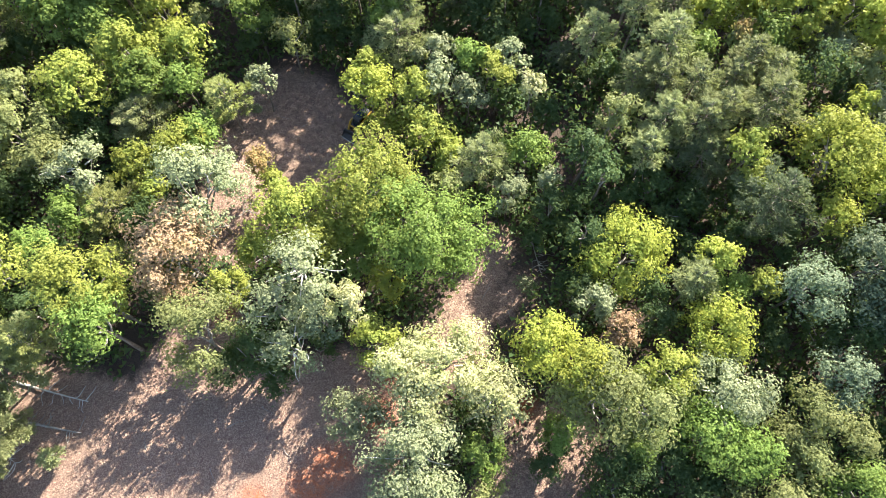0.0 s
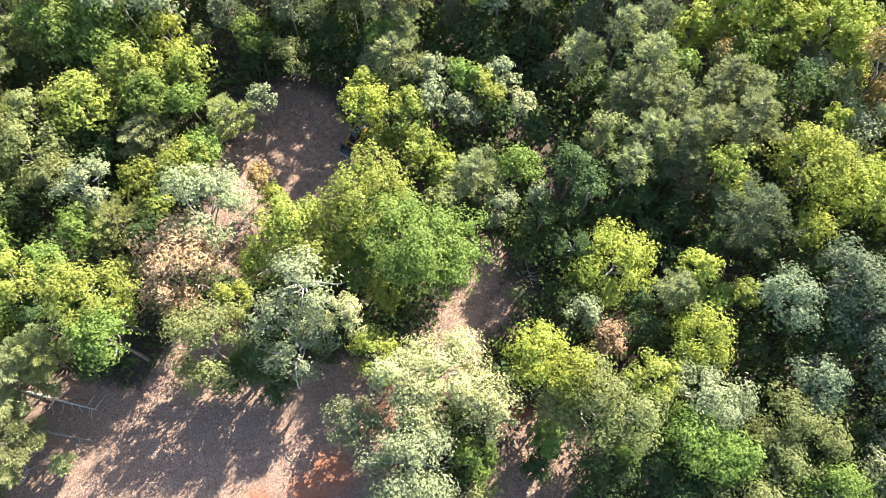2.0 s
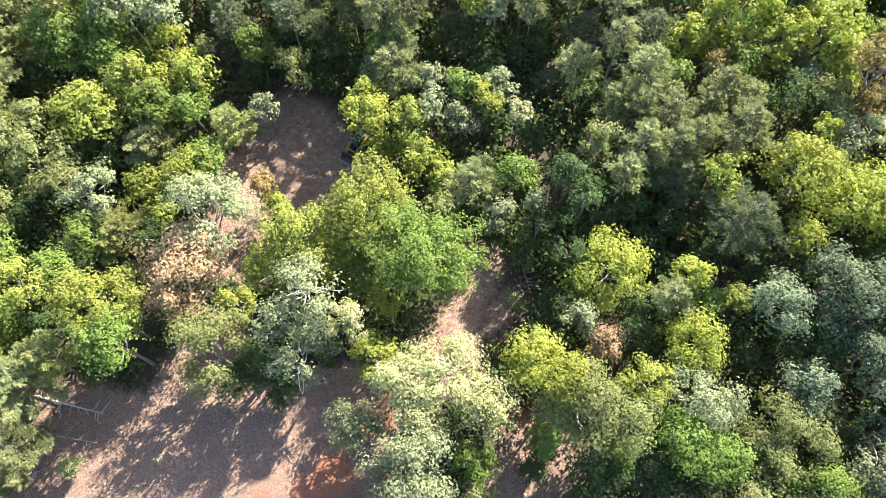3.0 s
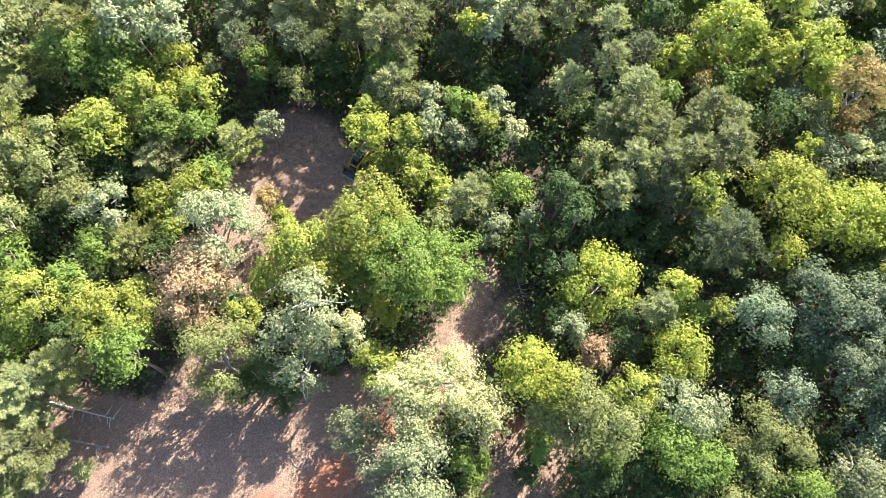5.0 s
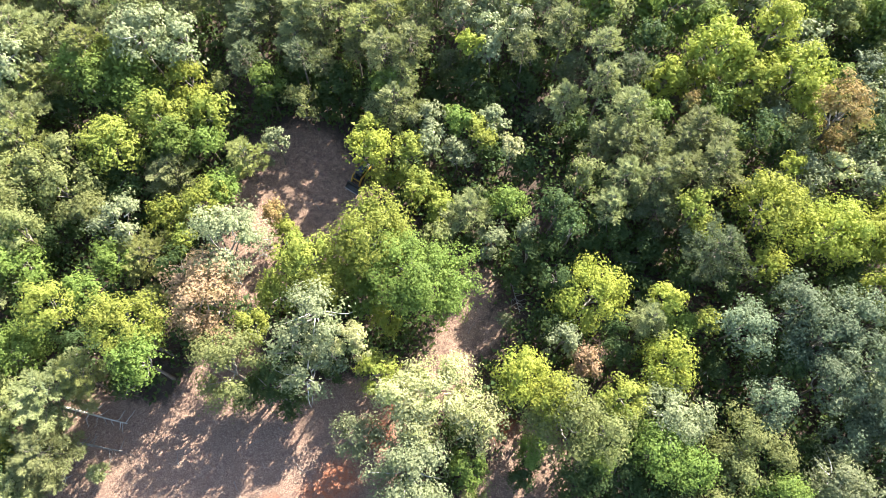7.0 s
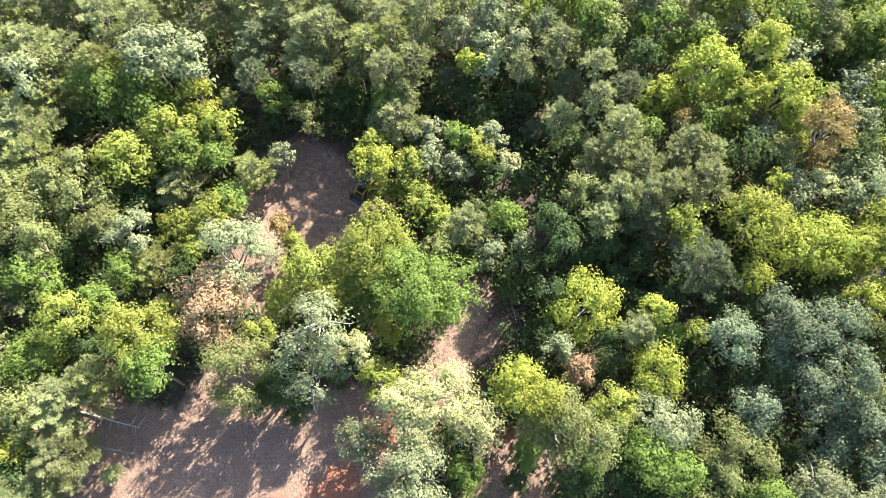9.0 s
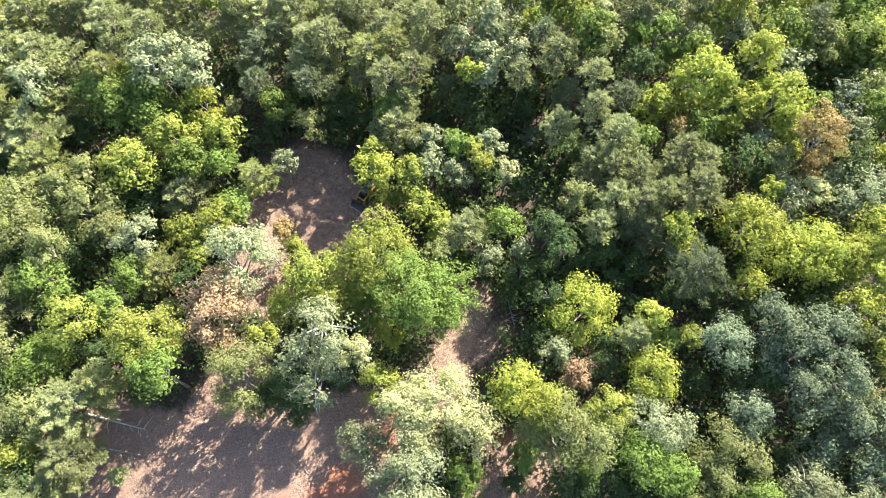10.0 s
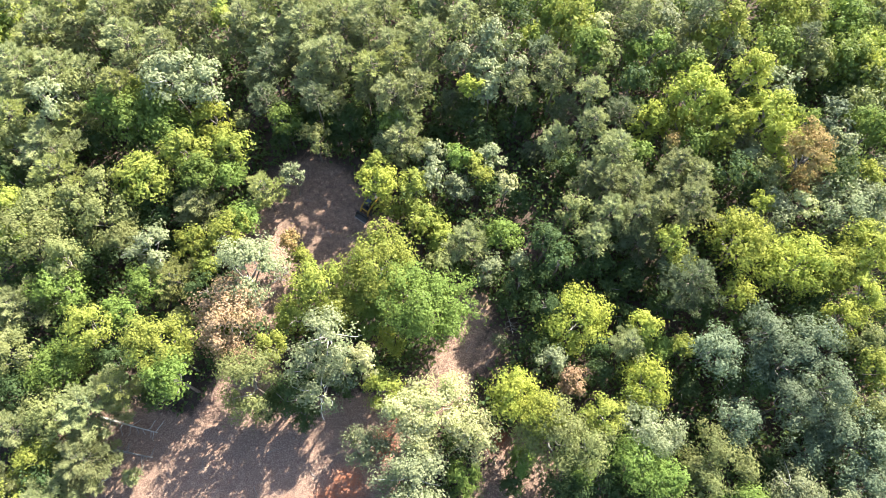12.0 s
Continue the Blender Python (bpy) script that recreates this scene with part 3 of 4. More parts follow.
tree("oak", "olive", -54.4, 31.2, 9.9, 3.0, 0.9)
tree("oak", "dark", 13.3, 31.3, 10.9, 2.5)
tree("oak", "dark", 50.1, 31.3, 8.4, 2.5)
tree("oak", "lime", -30.0, 31.7, 6.9, 2.5)
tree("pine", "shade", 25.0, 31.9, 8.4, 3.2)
tree("pine", "pine", 3.8, 32.1, 7.4, 3.0)
tree("oak", "dark", 19.3, 32.2, 5.4, 2.2)
tree("oak", "lime", -25.9, 32.8, 8.4, 2.8)
tree("oak", "green", 8.3, 33.0, 7.4, 2.5)
tree("oak", "lime", 0.7, 33.0, 5.4, 2.0)
tree("oak", "dark", -47.1, 33.9, 3.7, 2.6)
tree("oak", "dark", 27.5, 33.9, 5.4, 2.3)
tree("pine", "pine", 24.3, 34.1, 11.4, 2.8)
tree("oak", "dark", 36.5, 34.2, 8.4, 2.4)
tree("oak", "olive", -47.7, 34.3, 11.0, 3.8)
tree("oak", "olive", -40.9, 34.4, 9.9, 3.6)
tree("pine", "pine", 20.9, 34.6, 11.4, 2.8)
tree("oak", "green", -24.0, 34.9, 7.4, 2.6)
tree("oak", "lime", -51.6, 35.1, 10.2, 2.6)
tree("pine", "pine", 26.3, 35.1, 11.4, 2.4)
tree("oak", "olive", 16.4, 35.1, 10.4, 2.4)
tree("oak", "silver", 41.5, 35.2, 10.4, 3.7)
tree("pine", "pine", 30.9, 35.6, 12.4, 3.7)
tree("oak", "gold", 39.4, 35.8, 10.4, 1.5)
tree("oak", "olive", -43.6, 35.9, 10.1, 1.9)
tree("oak", "pale", 44.7, 35.9, 10.4, 1.9)
tree("oak", "lime", -1.8, 36.0, 6.4, 3.3)
tree("oak", "silver", 51.0, 36.2, 11.4, 4.7)
tree("oak", "lime", -55.5, 36.3, 10.6, 3.1, 0.9)
tree("oak", "silver", 54.0, 36.9, 11.4, 3.1)
tree("pine", "pine", -30.1, 37.0, 7.1, 3.7)
tree("oak", "dark", -36.2, 37.2, 5.8, 3.6)
tree("oak", "lime", -6.2, 37.3, 5.4, 1.7)
tree("pine", "pine", 24.1, 38.0, 11.4, 2.8)
tree("pine", "mossy", -21.7, 38.5, 8.4, 2.5)
tree("oak", "olive", -41.8, 38.7, 9.7, 2.1)
tree("pine", "pine", 21.0, 38.7, 11.4, 2.8)
tree("oak", "dark", 11.0, 38.8, 4.4, 2.0)
tree("pine", "pine", 28.2, 39.1, 10.4, 2.2)
tree("oak", "dark", 40.4, 39.1, 8.4, 2.5)
tree("oak", "lime", -36.3, 39.2, 10.5, 4.0)
tree("oak", "silver", 2.7, 39.2, 7.4, 1.9)
tree("oak", "dark", -32.7, 39.3, 5.1, 2.0)
tree("oak", "gold", -7.5, 39.3, 9.4, 3.1)
tree("oak", "pale", 8.7, 39.3, 8.4, 1.6)
tree("oak", "lime", -2.7, 39.6, 8.4, 2.2)
tree("pine", "mossy", -47.6, 39.8, 10.3, 3.6)
tree("pine", "pine", 18.8, 39.8, 10.4, 2.4)
tree("pine", "pine", 32.5, 39.9, 10.4, 2.2)
tree("oak", "rust", 46.5, 40.1, 9.4, 2.4)
tree("oak", "gold", 53.9, 40.2, 10.4, 1.9)
tree("oak", "olive", 41.3, 40.3, 10.4, 2.3)
tree("oak", "green", -26.2, 40.4, 8.4, 2.5)
tree("oak", "dark", 50.3, 40.4, 11.4, 3.1)
tree("oak", "lime", 5.5, 40.5, 8.4, 1.6)
tree("oak", "silver", -0.6, 40.5, 8.4, 1.9)
tree("oak", "green", -29.7, 40.6, 9.4, 3.2)
tree("oak", "dark", -54.6, 40.7, 8.1, 2.7)
tree("oak", "dark", 37.8, 40.7, 10.4, 2.9)
tree("oak", "dark", 6.7, 40.8, 3.7, 2.4)
tree("oak", "silver", -18.6, 41.0, 7.4, 1.6)
tree("pine", "pine", 30.0, 41.1, 11.4, 2.6)
tree("oak", "lime", -36.8, 41.4, 9.2, 1.7)
tree("oak", "silver", 60.1, 41.8, 11.4, 3.7, 0.9)
tree("oak", "rust", 45.2, 41.8, 15.0, 3.5)
tree("oak", "lime", -7.8, 42.5, 8.4, 1.8)
tree("pine", "pine", 22.2, 42.6, 12.9, 3.3)
tree("oak", "lime", -32.0, 42.9, 10.6, 3.4)
tree("oak", "lime", 4.5, 42.9, 8.0, 1.7)
tree("oak", "green", 2.7, 43.2, 8.5, 1.9)
tree("oak", "silver", -1.0, 43.5, 9.0, 2.2)
tree("oak", "silver", 40.9, 43.6, 8.8, 2.2)
tree("pine", "pine", -49.1, 43.6, 10.8, 4.5)
tree("oak", "silver", 7.0, 43.6, 7.9, 1.9)
tree("oak", "green", 25.9, 43.9, 9.3, 2.0)
tree("oak", "green", -57.8, 44.0, 10.2, 3.2, 0.9)
tree("oak", "dark", 16.1, 44.0, 3.7, 2.4)
tree("oak", "gold", 44.3, 44.0, 9.4, 2.2)
tree("oak", "silver", 51.1, 44.1, 11.5, 2.0)
tree("oak", "lime", -26.3, 44.2, 9.4, 2.5)
tree("oak", "olive", -54.1, 44.2, 9.8, 3.2)
tree("oak", "dark", 18.3, 44.5, 4.4, 2.4)
tree("oak", "olive", 30.2, 44.6, 8.3, 1.3)
tree("oak", "green", 32.6, 44.6, 10.1, 2.5)
tree("oak", "rust", 30.2, 45.0, 9.3, 1.1)
tree("pine", "pine", 15.4, 45.3, 10.1, 2.4)
tree("pine", "pine", -4.7, 45.5, 9.7, 3.6)
tree("pine", "pine", 19.4, 46.0, 13.1, 2.2)
tree("oak", "gold", 44.2, 46.0, 11.1, 2.6)
tree("oak", "olive", -15.9, 46.1, 8.5, 2.4)
tree("oak", "green", -34.9, 46.2, 10.4, 3.7)
tree("pine", "pine", 40.0, 46.3, 8.3, 2.1)
tree("oak", "dark", -45.1, 46.4, 5.7, 2.6)
tree("pine", "shade", 13.1, 46.6, 3.3, 1.9)
tree("oak", "dark", -39.4, 46.7, 5.6, 2.6)
tree("oak", "dark", 37.0, 46.8, 5.1, 2.1)
tree("pine", "mossy", -54.4, 47.4, 11.2, 2.7)
tree("oak", "green", 56.8, 47.6, 11.2, 3.3)
tree("oak", "gold", 36.9, 47.7, 12.0, 3.6)
tree("oak", "dark", 5.9, 47.8, 6.1, 2.4)
tree("oak", "dark", -13.6, 48.1, 4.3, 2.2)
tree("oak", "dark", -20.9, 48.1, 4.9, 2.2)
tree("oak", "green", -39.7, 48.2, 10.9, 3.4)
tree("oak", "green", -5.8, 48.2, 9.5, 2.2)
tree("oak", "green", 47.6, 48.3, 10.7, 2.2)
tree("oak", "green", -20.0, 48.5, 9.2, 2.4)
tree("oak", "gold", -29.3, 48.5, 10.1, 3.1)
tree("oak", "silver", -48.8, 48.5, 13.5, 2.6)
tree("oak", "olive", -25.7, 48.6, 7.7, 1.4)
tree("oak", "gold", 42.9, 48.7, 13.2, 3.9)
tree("pine", "mossy", -48.1, 48.7, 7.8, 3.1)
tree("pine", "shade", 23.8, 48.7, 11.3, 2.2)
tree("pine", "pine", -4.0, 48.8, 10.0, 2.2)
tree("oak", "dark", -10.6, 49.1, 3.7, 2.0)
tree("oak", "green", -35.4, 49.2, 11.6, 3.0)
tree("oak", "slate", 52.3, 49.2, 10.2, 2.9)
tree("oak", "gold", 28.4, 49.3, 9.8, 3.1)
tree("pine", "pine", 19.4, 49.6, 14.4, 2.0)
tree("oak", "dark", 0.5, 49.7, 3.1, 2.0)
tree("oak", "dark", -7.4, 49.7, 5.1, 2.4)
tree("oak", "gold", 32.4, 49.7, 8.6, 2.5)
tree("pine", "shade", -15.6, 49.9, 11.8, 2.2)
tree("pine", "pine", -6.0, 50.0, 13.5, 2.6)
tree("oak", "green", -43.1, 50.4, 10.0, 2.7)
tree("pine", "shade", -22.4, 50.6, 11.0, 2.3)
tree("oak", "dark", -12.1, 50.6, 6.3, 3.2)
tree("oak", "olive", 65.3, 50.7, 7.0, 3.7, 0.9)
tree("oak", "dark", -18.6, 50.8, 3.8, 2.5)
tree("pine", "pine", -13.7, 51.2, 8.7, 1.7)
tree("oak", "dark", 10.9, 51.3, 4.7, 2.9)
tree("oak", "dark", 4.4, 51.4, 6.6, 3.4)
tree("oak", "gold", 34.0, 51.4, 14.2, 4.4)
tree("pine", "mossy", -41.1, 51.6, 12.2, 2.5)
tree("pine", "pine", -56.1, 51.6, 10.5, 2.8)
tree("oak", "olive", -47.9, 51.7, 10.6, 3.2)
tree("oak", "dark", -16.8, 51.8, 5.9, 2.5)
tree("pine", "pine", 10.7, 51.8, 11.3, 2.0)
tree("oak", "silver", -29.6, 51.9, 13.1, 3.2)
tree("pine", "pine", -61.4, 51.9, 8.8, 3.4, 0.9)
tree("pine", "shade", 17.5, 52.0, 7.5, 2.4)
tree("pine", "pine", -2.9, 52.1, 12.6, 2.7)
tree("oak", "lime", -39.7, 52.1, 10.2, 2.6)
tree("oak", "silver", -34.1, 52.2, 14.5, 3.9)
tree("oak", "silver", 6.9, 52.8, 9.7, 2.4)
tree("pine", "pine", -9.4, 52.8, 9.7, 2.0)
tree("oak", "gold", 4.3, 52.9, 10.4, 1.9)
tree("pine", "mossy", -8.4, 53.8, 13.2, 2.7)
tree("pine", "pine", -16.8, 53.8, 11.4, 2.8)
tree("pine", "shade", 2.0, 53.9, 6.0, 2.0)
tree("oak", "gold", 40.5, 53.9, 14.4, 3.3)
tree("oak", "dark", 12.3, 54.1, 6.7, 2.5)
tree("pine", "pine", -14.1, 54.4, 9.7, 2.4)
tree("pine", "pine", -55.1, 54.5, 13.0, 3.6)
tree("pine", "pine", 15.7, 54.5, 12.7, 3.1)
tree("pine", "pine", -50.9, 54.8, 11.6, 3.1)
tree("oak", "dark", 26.9, 54.8, 9.6, 3.4)
tree("oak", "silver", 10.1, 54.9, 11.8, 2.1)
tree("pine", "mossy", -5.5, 55.1, 13.4, 2.7)
tree("oak", "olive", 59.8, 55.2, 9.8, 4.9)
tree("pine", "pine", -24.5, 55.2, 8.4, 1.7)
tree("oak", "silver", 46.1, 55.4, 9.9, 2.9)
tree("oak", "dark", 42.9, 55.8, 6.1, 2.3)
tree("pine", "pine", -48.0, 55.8, 9.4, 2.7)
tree("oak", "silver", 6.6, 56.0, 11.6, 2.9)
tree("pine", "pine", -13.6, 56.1, 13.8, 2.8)
tree("pine", "pine", -16.0, 56.3, 12.6, 2.4)
tree("oak", "dark", 56.4, 56.5, 6.3, 2.9)
tree("pine", "shade", -22.6, 56.5, 10.9, 3.2)
tree("pine", "pine", -42.1, 56.5, 9.2, 2.6)
tree("oak", "green", 34.0, 56.7, 11.3, 2.6)
tree("oak", "dark", 51.8, 56.9, 3.7, 2.4)
tree("oak", "olive", 21.6, 56.9, 11.9, 2.6)
tree("pine", "pine", -36.1, 57.2, 13.5, 2.2)
tree("oak", "silver", 3.4, 57.4, 12.0, 2.6)
tree("oak", "gold", 59.9, 57.5, 11.0, 3.7)
tree("pine", "pine", -2.3, 57.6, 10.6, 2.8)
tree("pine", "pine", -6.4, 57.7, 13.3, 2.4)
tree("pine", "pine", 21.0, 57.9, 11.1, 2.1)
tree("pine", "pine", -41.3, 58.1, 13.7, 3.0)
tree("pine", "shade", 14.0, 58.2, 11.6, 2.0)
tree("pine", "pine", -20.4, 58.2, 10.7, 2.8)
tree("oak", "green", 20.1, 58.4, 13.3, 3.4)
tree("pine", "pine", -1.1, 58.7, 14.4, 2.4)
tree("pine", "pine", 34.6, 58.7, 10.8, 3.1)
tree("pine", "mossy", -37.0, 58.9, 8.8, 2.2)
tree("oak", "gold", 68.3, 59.2, 5.6, 3.7, 0.9)
tree("oak", "olive", 52.0, 59.3, 10.6, 3.8)
tree("oak", "green", 57.1, 59.3, 10.4, 4.2)
tree("pine", "mossy", -55.0, 59.3, 10.9, 2.8)
tree("oak", "green", 29.5, 59.8, 11.4, 3.9)
tree("oak", "silver", 7.3, 60.0, 12.9, 3.4)
tree("pine", "pine", -32.0, 60.0, 8.6, 2.5)
tree("oak", "green", 46.7, 60.1, 11.8, 3.8)
tree("pine", "pine", -9.4, 60.2, 13.8, 2.1)
tree("oak", "dark", 56.9, 60.2, 3.5, 2.5)
tree("oak", "silver", 40.4, 60.6, 10.0, 2.0)
tree("pine", "pine", -11.0, 60.9, 9.8, 2.1)
tree("pine", "shade", 50.7, 61.1, 11.9, 2.4)
tree("pine", "pine", -12.8, 61.3, 11.4, 2.4)
tree("pine", "pine", -53.6, 61.3, 11.9, 3.7)
tree("pine", "pine", -18.3, 61.6, 13.4, 4.6)
tree("pine", "pine", -27.8, 61.8, 9.1, 2.6)
tree("pine", "pine", -23.3, 61.8, 11.3, 4.5)
tree("pine", "mossy", -35.2, 61.9, 11.6, 2.7)
tree("oak", "pale", 22.0, 62.3, 12.0, 2.2)
tree("pine", "pine", 3.4, 62.3, 13.8, 2.5)
tree("pine", "pine", -26.3, 62.4, 13.2, 2.5)
tree("oak", "lime", 13.4, 62.4, 10.0, 2.2)
tree("oak", "lime", 37.8, 62.4, 11.2, 2.8)
tree("pine", "pine", -4.0, 62.6, 10.2, 2.5)
tree("oak", "lime", 62.2, 62.6, 9.5, 3.6)
tree("oak", "lime", -59.9, 62.8, 11.7, 4.8)
tree("oak", "lime", 40.7, 62.8, 13.0, 2.8)
tree("pine", "pine", -49.8, 62.9, 9.8, 3.3)
tree("pine", "pine", -10.4, 63.4, 13.4, 2.4)
tree("oak", "lime", -29.3, 63.6, 11.0, 2.5)
tree("pine", "pine", 35.6, 63.7, 10.0, 2.7)
tree("oak", "lime", 18.7, 63.7, 12.9, 4.3)
tree("pine", "pine", -33.0, 63.8, 12.3, 2.7)
tree("pine", "pine", 27.9, 63.8, 13.8, 2.5)
tree("oak", "dark", 10.4, 64.0, 12.7, 2.7)
tree("oak", "lime", -64.8, 64.0, 9.6, 4.2, 0.9)
tree("pine", "pine", -7.4, 64.1, 12.9, 2.5)
tree("pine", "shade", 36.5, 64.2, 13.8, 2.7)
tree("pine", "pine", -14.5, 64.2, 11.7, 2.2)
tree("pine", "pine", -46.0, 64.2, 11.6, 3.1)
tree("pine", "pine", -58.4, 64.3, 12.6, 2.9)
tree("oak", "silver", 30.2, 64.3, 11.7, 4.5)
tree("pine", "pine", -0.5, 64.4, 11.7, 2.2)
tree("pine", "pine", -19.1, 64.7, 12.6, 2.6)
tree("pine", "mossy", -25.0, 65.5, 10.7, 2.2)
tree("pine", "mossy", -51.7, 65.5, 11.4, 2.8)
tree("oak", "dark", 64.0, 65.9, 8.3, 2.7)
tree("pine", "pine", 6.8, 66.0, 10.1, 2.6)
tree("pine", "pine", 0.3, 66.2, 12.9, 2.5)
tree("oak", "green", 16.0, 66.3, 11.0, 2.8)
tree("pine", "pine", -40.8, 66.8, 9.7, 2.8)
tree("pine", "pine", -46.1, 67.0, 10.5, 2.8)
tree("oak", "green", 59.1, 67.7, 9.3, 4.6)
tree("pine", "mossy", 53.2, 67.8, 10.7, 2.9)
tree("pine", "shade", 25.7, 68.0, 9.6, 2.6)
tree("pine", "pine", -34.9, 68.0, 13.9, 3.3, 0.9)
tree("oak", "lime", 50.7, 68.2, 11.2, 5.0)
tree("pine", "pine", 2.6, 68.3, 14.5, 3.1, 0.9)
tree("pine", "pine", -6.1, 68.3, 10.7, 2.5)
tree("pine", "pine", -38.5, 68.4, 10.2, 2.7)
tree("pine", "pine", -21.7, 68.6, 14.2, 3.4, 0.9)
tree("pine", "pine", -63.1, 68.8, 12.8, 3.5, 0.9)
tree("oak", "lime", 71.7, 69.3, 4.7, 3.9, 0.9)
tree("pine", "pine", -50.6, 70.2, 11.8, 3.6, 0.9)
tree("pine", "pine", -9.4, 70.3, 12.6, 3.4, 0.9)
tree("pine", "pine", -29.6, 70.5, 11.7, 3.1, 0.9)
tree("oak", "olive", 65.0, 70.6, 8.1, 3.3)
tree("oak", "green", 22.0, 70.7, 12.3, 3.9)
tree("oak", "green", 8.4, 71.0, 12.8, 3.9, 0.9)
tree("oak", "green", 15.0, 71.1, 12.8, 3.9, 0.9)
tree("pine", "pine", -3.0, 71.6, 10.7, 3.2, 0.9)
tree("pine", "pine", -58.9, 71.6, 10.8, 3.7, 0.9)
tree("pine", "pine", -16.2, 71.7, 10.7, 3.2, 0.9)
tree("pine", "pine", -44.4, 72.1, 10.1, 3.3, 0.9)
tree("pine", "pine", 32.5, 72.4, 11.5, 3.4, 0.9)
tree("pine", "pine", 41.1, 74.3, 9.7, 3.8, 0.9)
tree("oak", "green", 63.3, 74.5, 7.3, 4.4)
tree("oak", "green", 49.0, 75.6, 8.9, 4.4, 0.9)
tree("oak", "lime", 58.3, 77.6, 5.9, 4.1, 0.9)
tree("oak", "lime", 69.3, 79.0, 5.0, 4.3, 0.9)

# ---- undergrowth, litter ----
def undergrowth():
    """Low shrubs and saplings that fill the floor between the trunks."""
    rng = np.random.RandomState(77)
    x, y = rng.uniform(-75, 78, 9500), rng.uniform(-6, 88, 9500)
    keep = near_clearing(x, y) < 0.05
    x, y = x[keep], y[keep]
    tall = rng.uniform(0.6, 4.6, len(x))
    per = 21
    heart = np.repeat(np.stack([x, y, swell(x, y)], -1), per, 0)
    reach = np.repeat(0.6 + tall * 0.38, per)
    out = unit(rng.normal(0, 1, heart.shape) + (0, 0, 0.5))
    out[:, 2] = np.abs(out[:, 2])
    spot = heart + out * np.stack([reach, reach, np.repeat(tall, per)], -1) * rng.uniform(0.5, 1.0, (len(out), 1))
    way = unit(out + rng.normal(0, 0.8, out.shape))
    length = rng.uniform(0.35, 0.8, len(out))
    # dark tint carries the shade under the trees in the leaf colour
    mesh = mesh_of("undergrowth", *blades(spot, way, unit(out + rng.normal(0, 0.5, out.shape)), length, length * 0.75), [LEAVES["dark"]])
    tagged(new("undergrowth", mesh), "low green shrubs and saplings, darkened for shade under the trees", "undergrowth", kind="stuff")


undergrowth()


LITTER = leaf_material("fallen_leaves", (0.09, 0.052, 0.042), (0.44, 0.315, 0.225), (0.17, 0.10, 0.075), 0.8, 0.1, 0.2)


def litter():
    """Dry leaves and bits of stick on the bare earth."""
    rng = np.random.RandomState(78)
    x, y = rng.uniform(-42, 20, 260000), rng.uniform(-4, 50, 260000)
    keep = (near_clearing(x, y) > 0.1) & (rng.uniform(0, 1, len(x)) < 0.85 * near_clearing(x, y, True) ** 1.5)
    spot = np.stack([x, y, swell(x, y) + 0.03], -1)[keep]
    way = unit(rng.normal(0, 1, spot.shape) * (1, 1, 0.15))
    length = rng.uniform(0.06, 0.16, len(spot))
    mesh = mesh_of("leaf_litter", *blades(spot, way, unit(rng.normal(0, 0.6, spot.shape) + (0, 0, 1)), length, length * 0.5), [LITTER])
    tagged(new("leaf_litter", mesh), "dry brown fallen leaves strewn over bare earth", "leaf litter", kind="stuff")


litter()


def fallen_pine(x, y, turn, long, thick, label, wood=TWIG):
    """A dead pine lying on the ground with stubs of bare branches."""
    rng = np.random.RandomState(int(abs(x * 31 + y * 7)))
    root = new("fallen_log")
    root.matrix_basis = pose(x, y, float(swell(np.array(x), np.array(y))) + thick * 0.6, 0, 0, turn)
    tagged(root, label, "log", "fallen dead pines")
    part_of("trunk", mesh_of("trunk", *tube(bent((0, 0, 0), (long, 0, 0.1), 0.08, rng, 8), np.linspace(thick, thick * 0.3, 8), 8), [wood], smooth=True), root)
    for i in range(15):
        s = rng.uniform(0.15, 0.98)
        start = np.array((s * long, 0, 0.05))
        end = start + (rng.uniform(0.2, 0.9), rng.choice([-1, 1]) * rng.uniform(0.4, 1.7), rng.uniform(-0.05, 0.8))
        part_of("bare_branch", mesh_of("bare_branch", *tube(bent(start, end, 0.1, rng, 5), np.linspace(0.04, 0.012, 5), 4), [wood], smooth=True), root)


fallen_pine(-38.9, 11.2, -14, 7.2, 0.13, "dead bleached fallen pine with bare branches on earth", PALE_WOOD)
fallen_pine(-38.9, 7.7, -8, 7.0, 0.17, "weathered fallen log with broken branch stubs on earth")
fallen_pine(-39.4, 5.8, -35, 2.8, 0.06, "heap of bleached dead branches beside a fallen log", PALE_WOOD)
fallen_pine(8.8, 26.4, -80, 5.0, 0.10, "thin dead fallen trunk lying in deep shade")
fallen_pine(-20.9, 28.0, 40, 2.6, 0.07, "thin brown fallen pole on tan earth")


def stick(x, y, turn, long, thick):
    rng = np.random.RandomState(int(abs(x * 13 + y * 71)))
    ob = new("fallen_branch", mesh_of("fallen_branch", *tube(bent((0, 0, thick), (long, 0, thick + 0.05), 0.08, rng, 6), np.linspace(thick, thick * 0.4, 6), 5), [TWIG], smooth=True))
    ob.matrix_basis = pose(x, y, float(swell(np.array(x), np.array(y))) + 0.03, 0, 0, turn)
    tagged(ob, "bare grey fallen branch lying on brown earth", "branch", "fallen branches")


stick(-19.2, 7.2, 20, 1.8, 0.03)
stick(-23.5, 8.6, 75, 1.4, 0.03)
stick(-16.3, 9.1, -30, 1.6, 0.03)
stick(-13.4, 4.8, 140, 1.3, 0.03)
stick(-25.9, 5.3, 110, 1.5, 0.03)
stick(-20.2, 3.8, -60, 1.7, 0.03)
stick(-15.4, 38.9, 30, 1.6, 0.03)
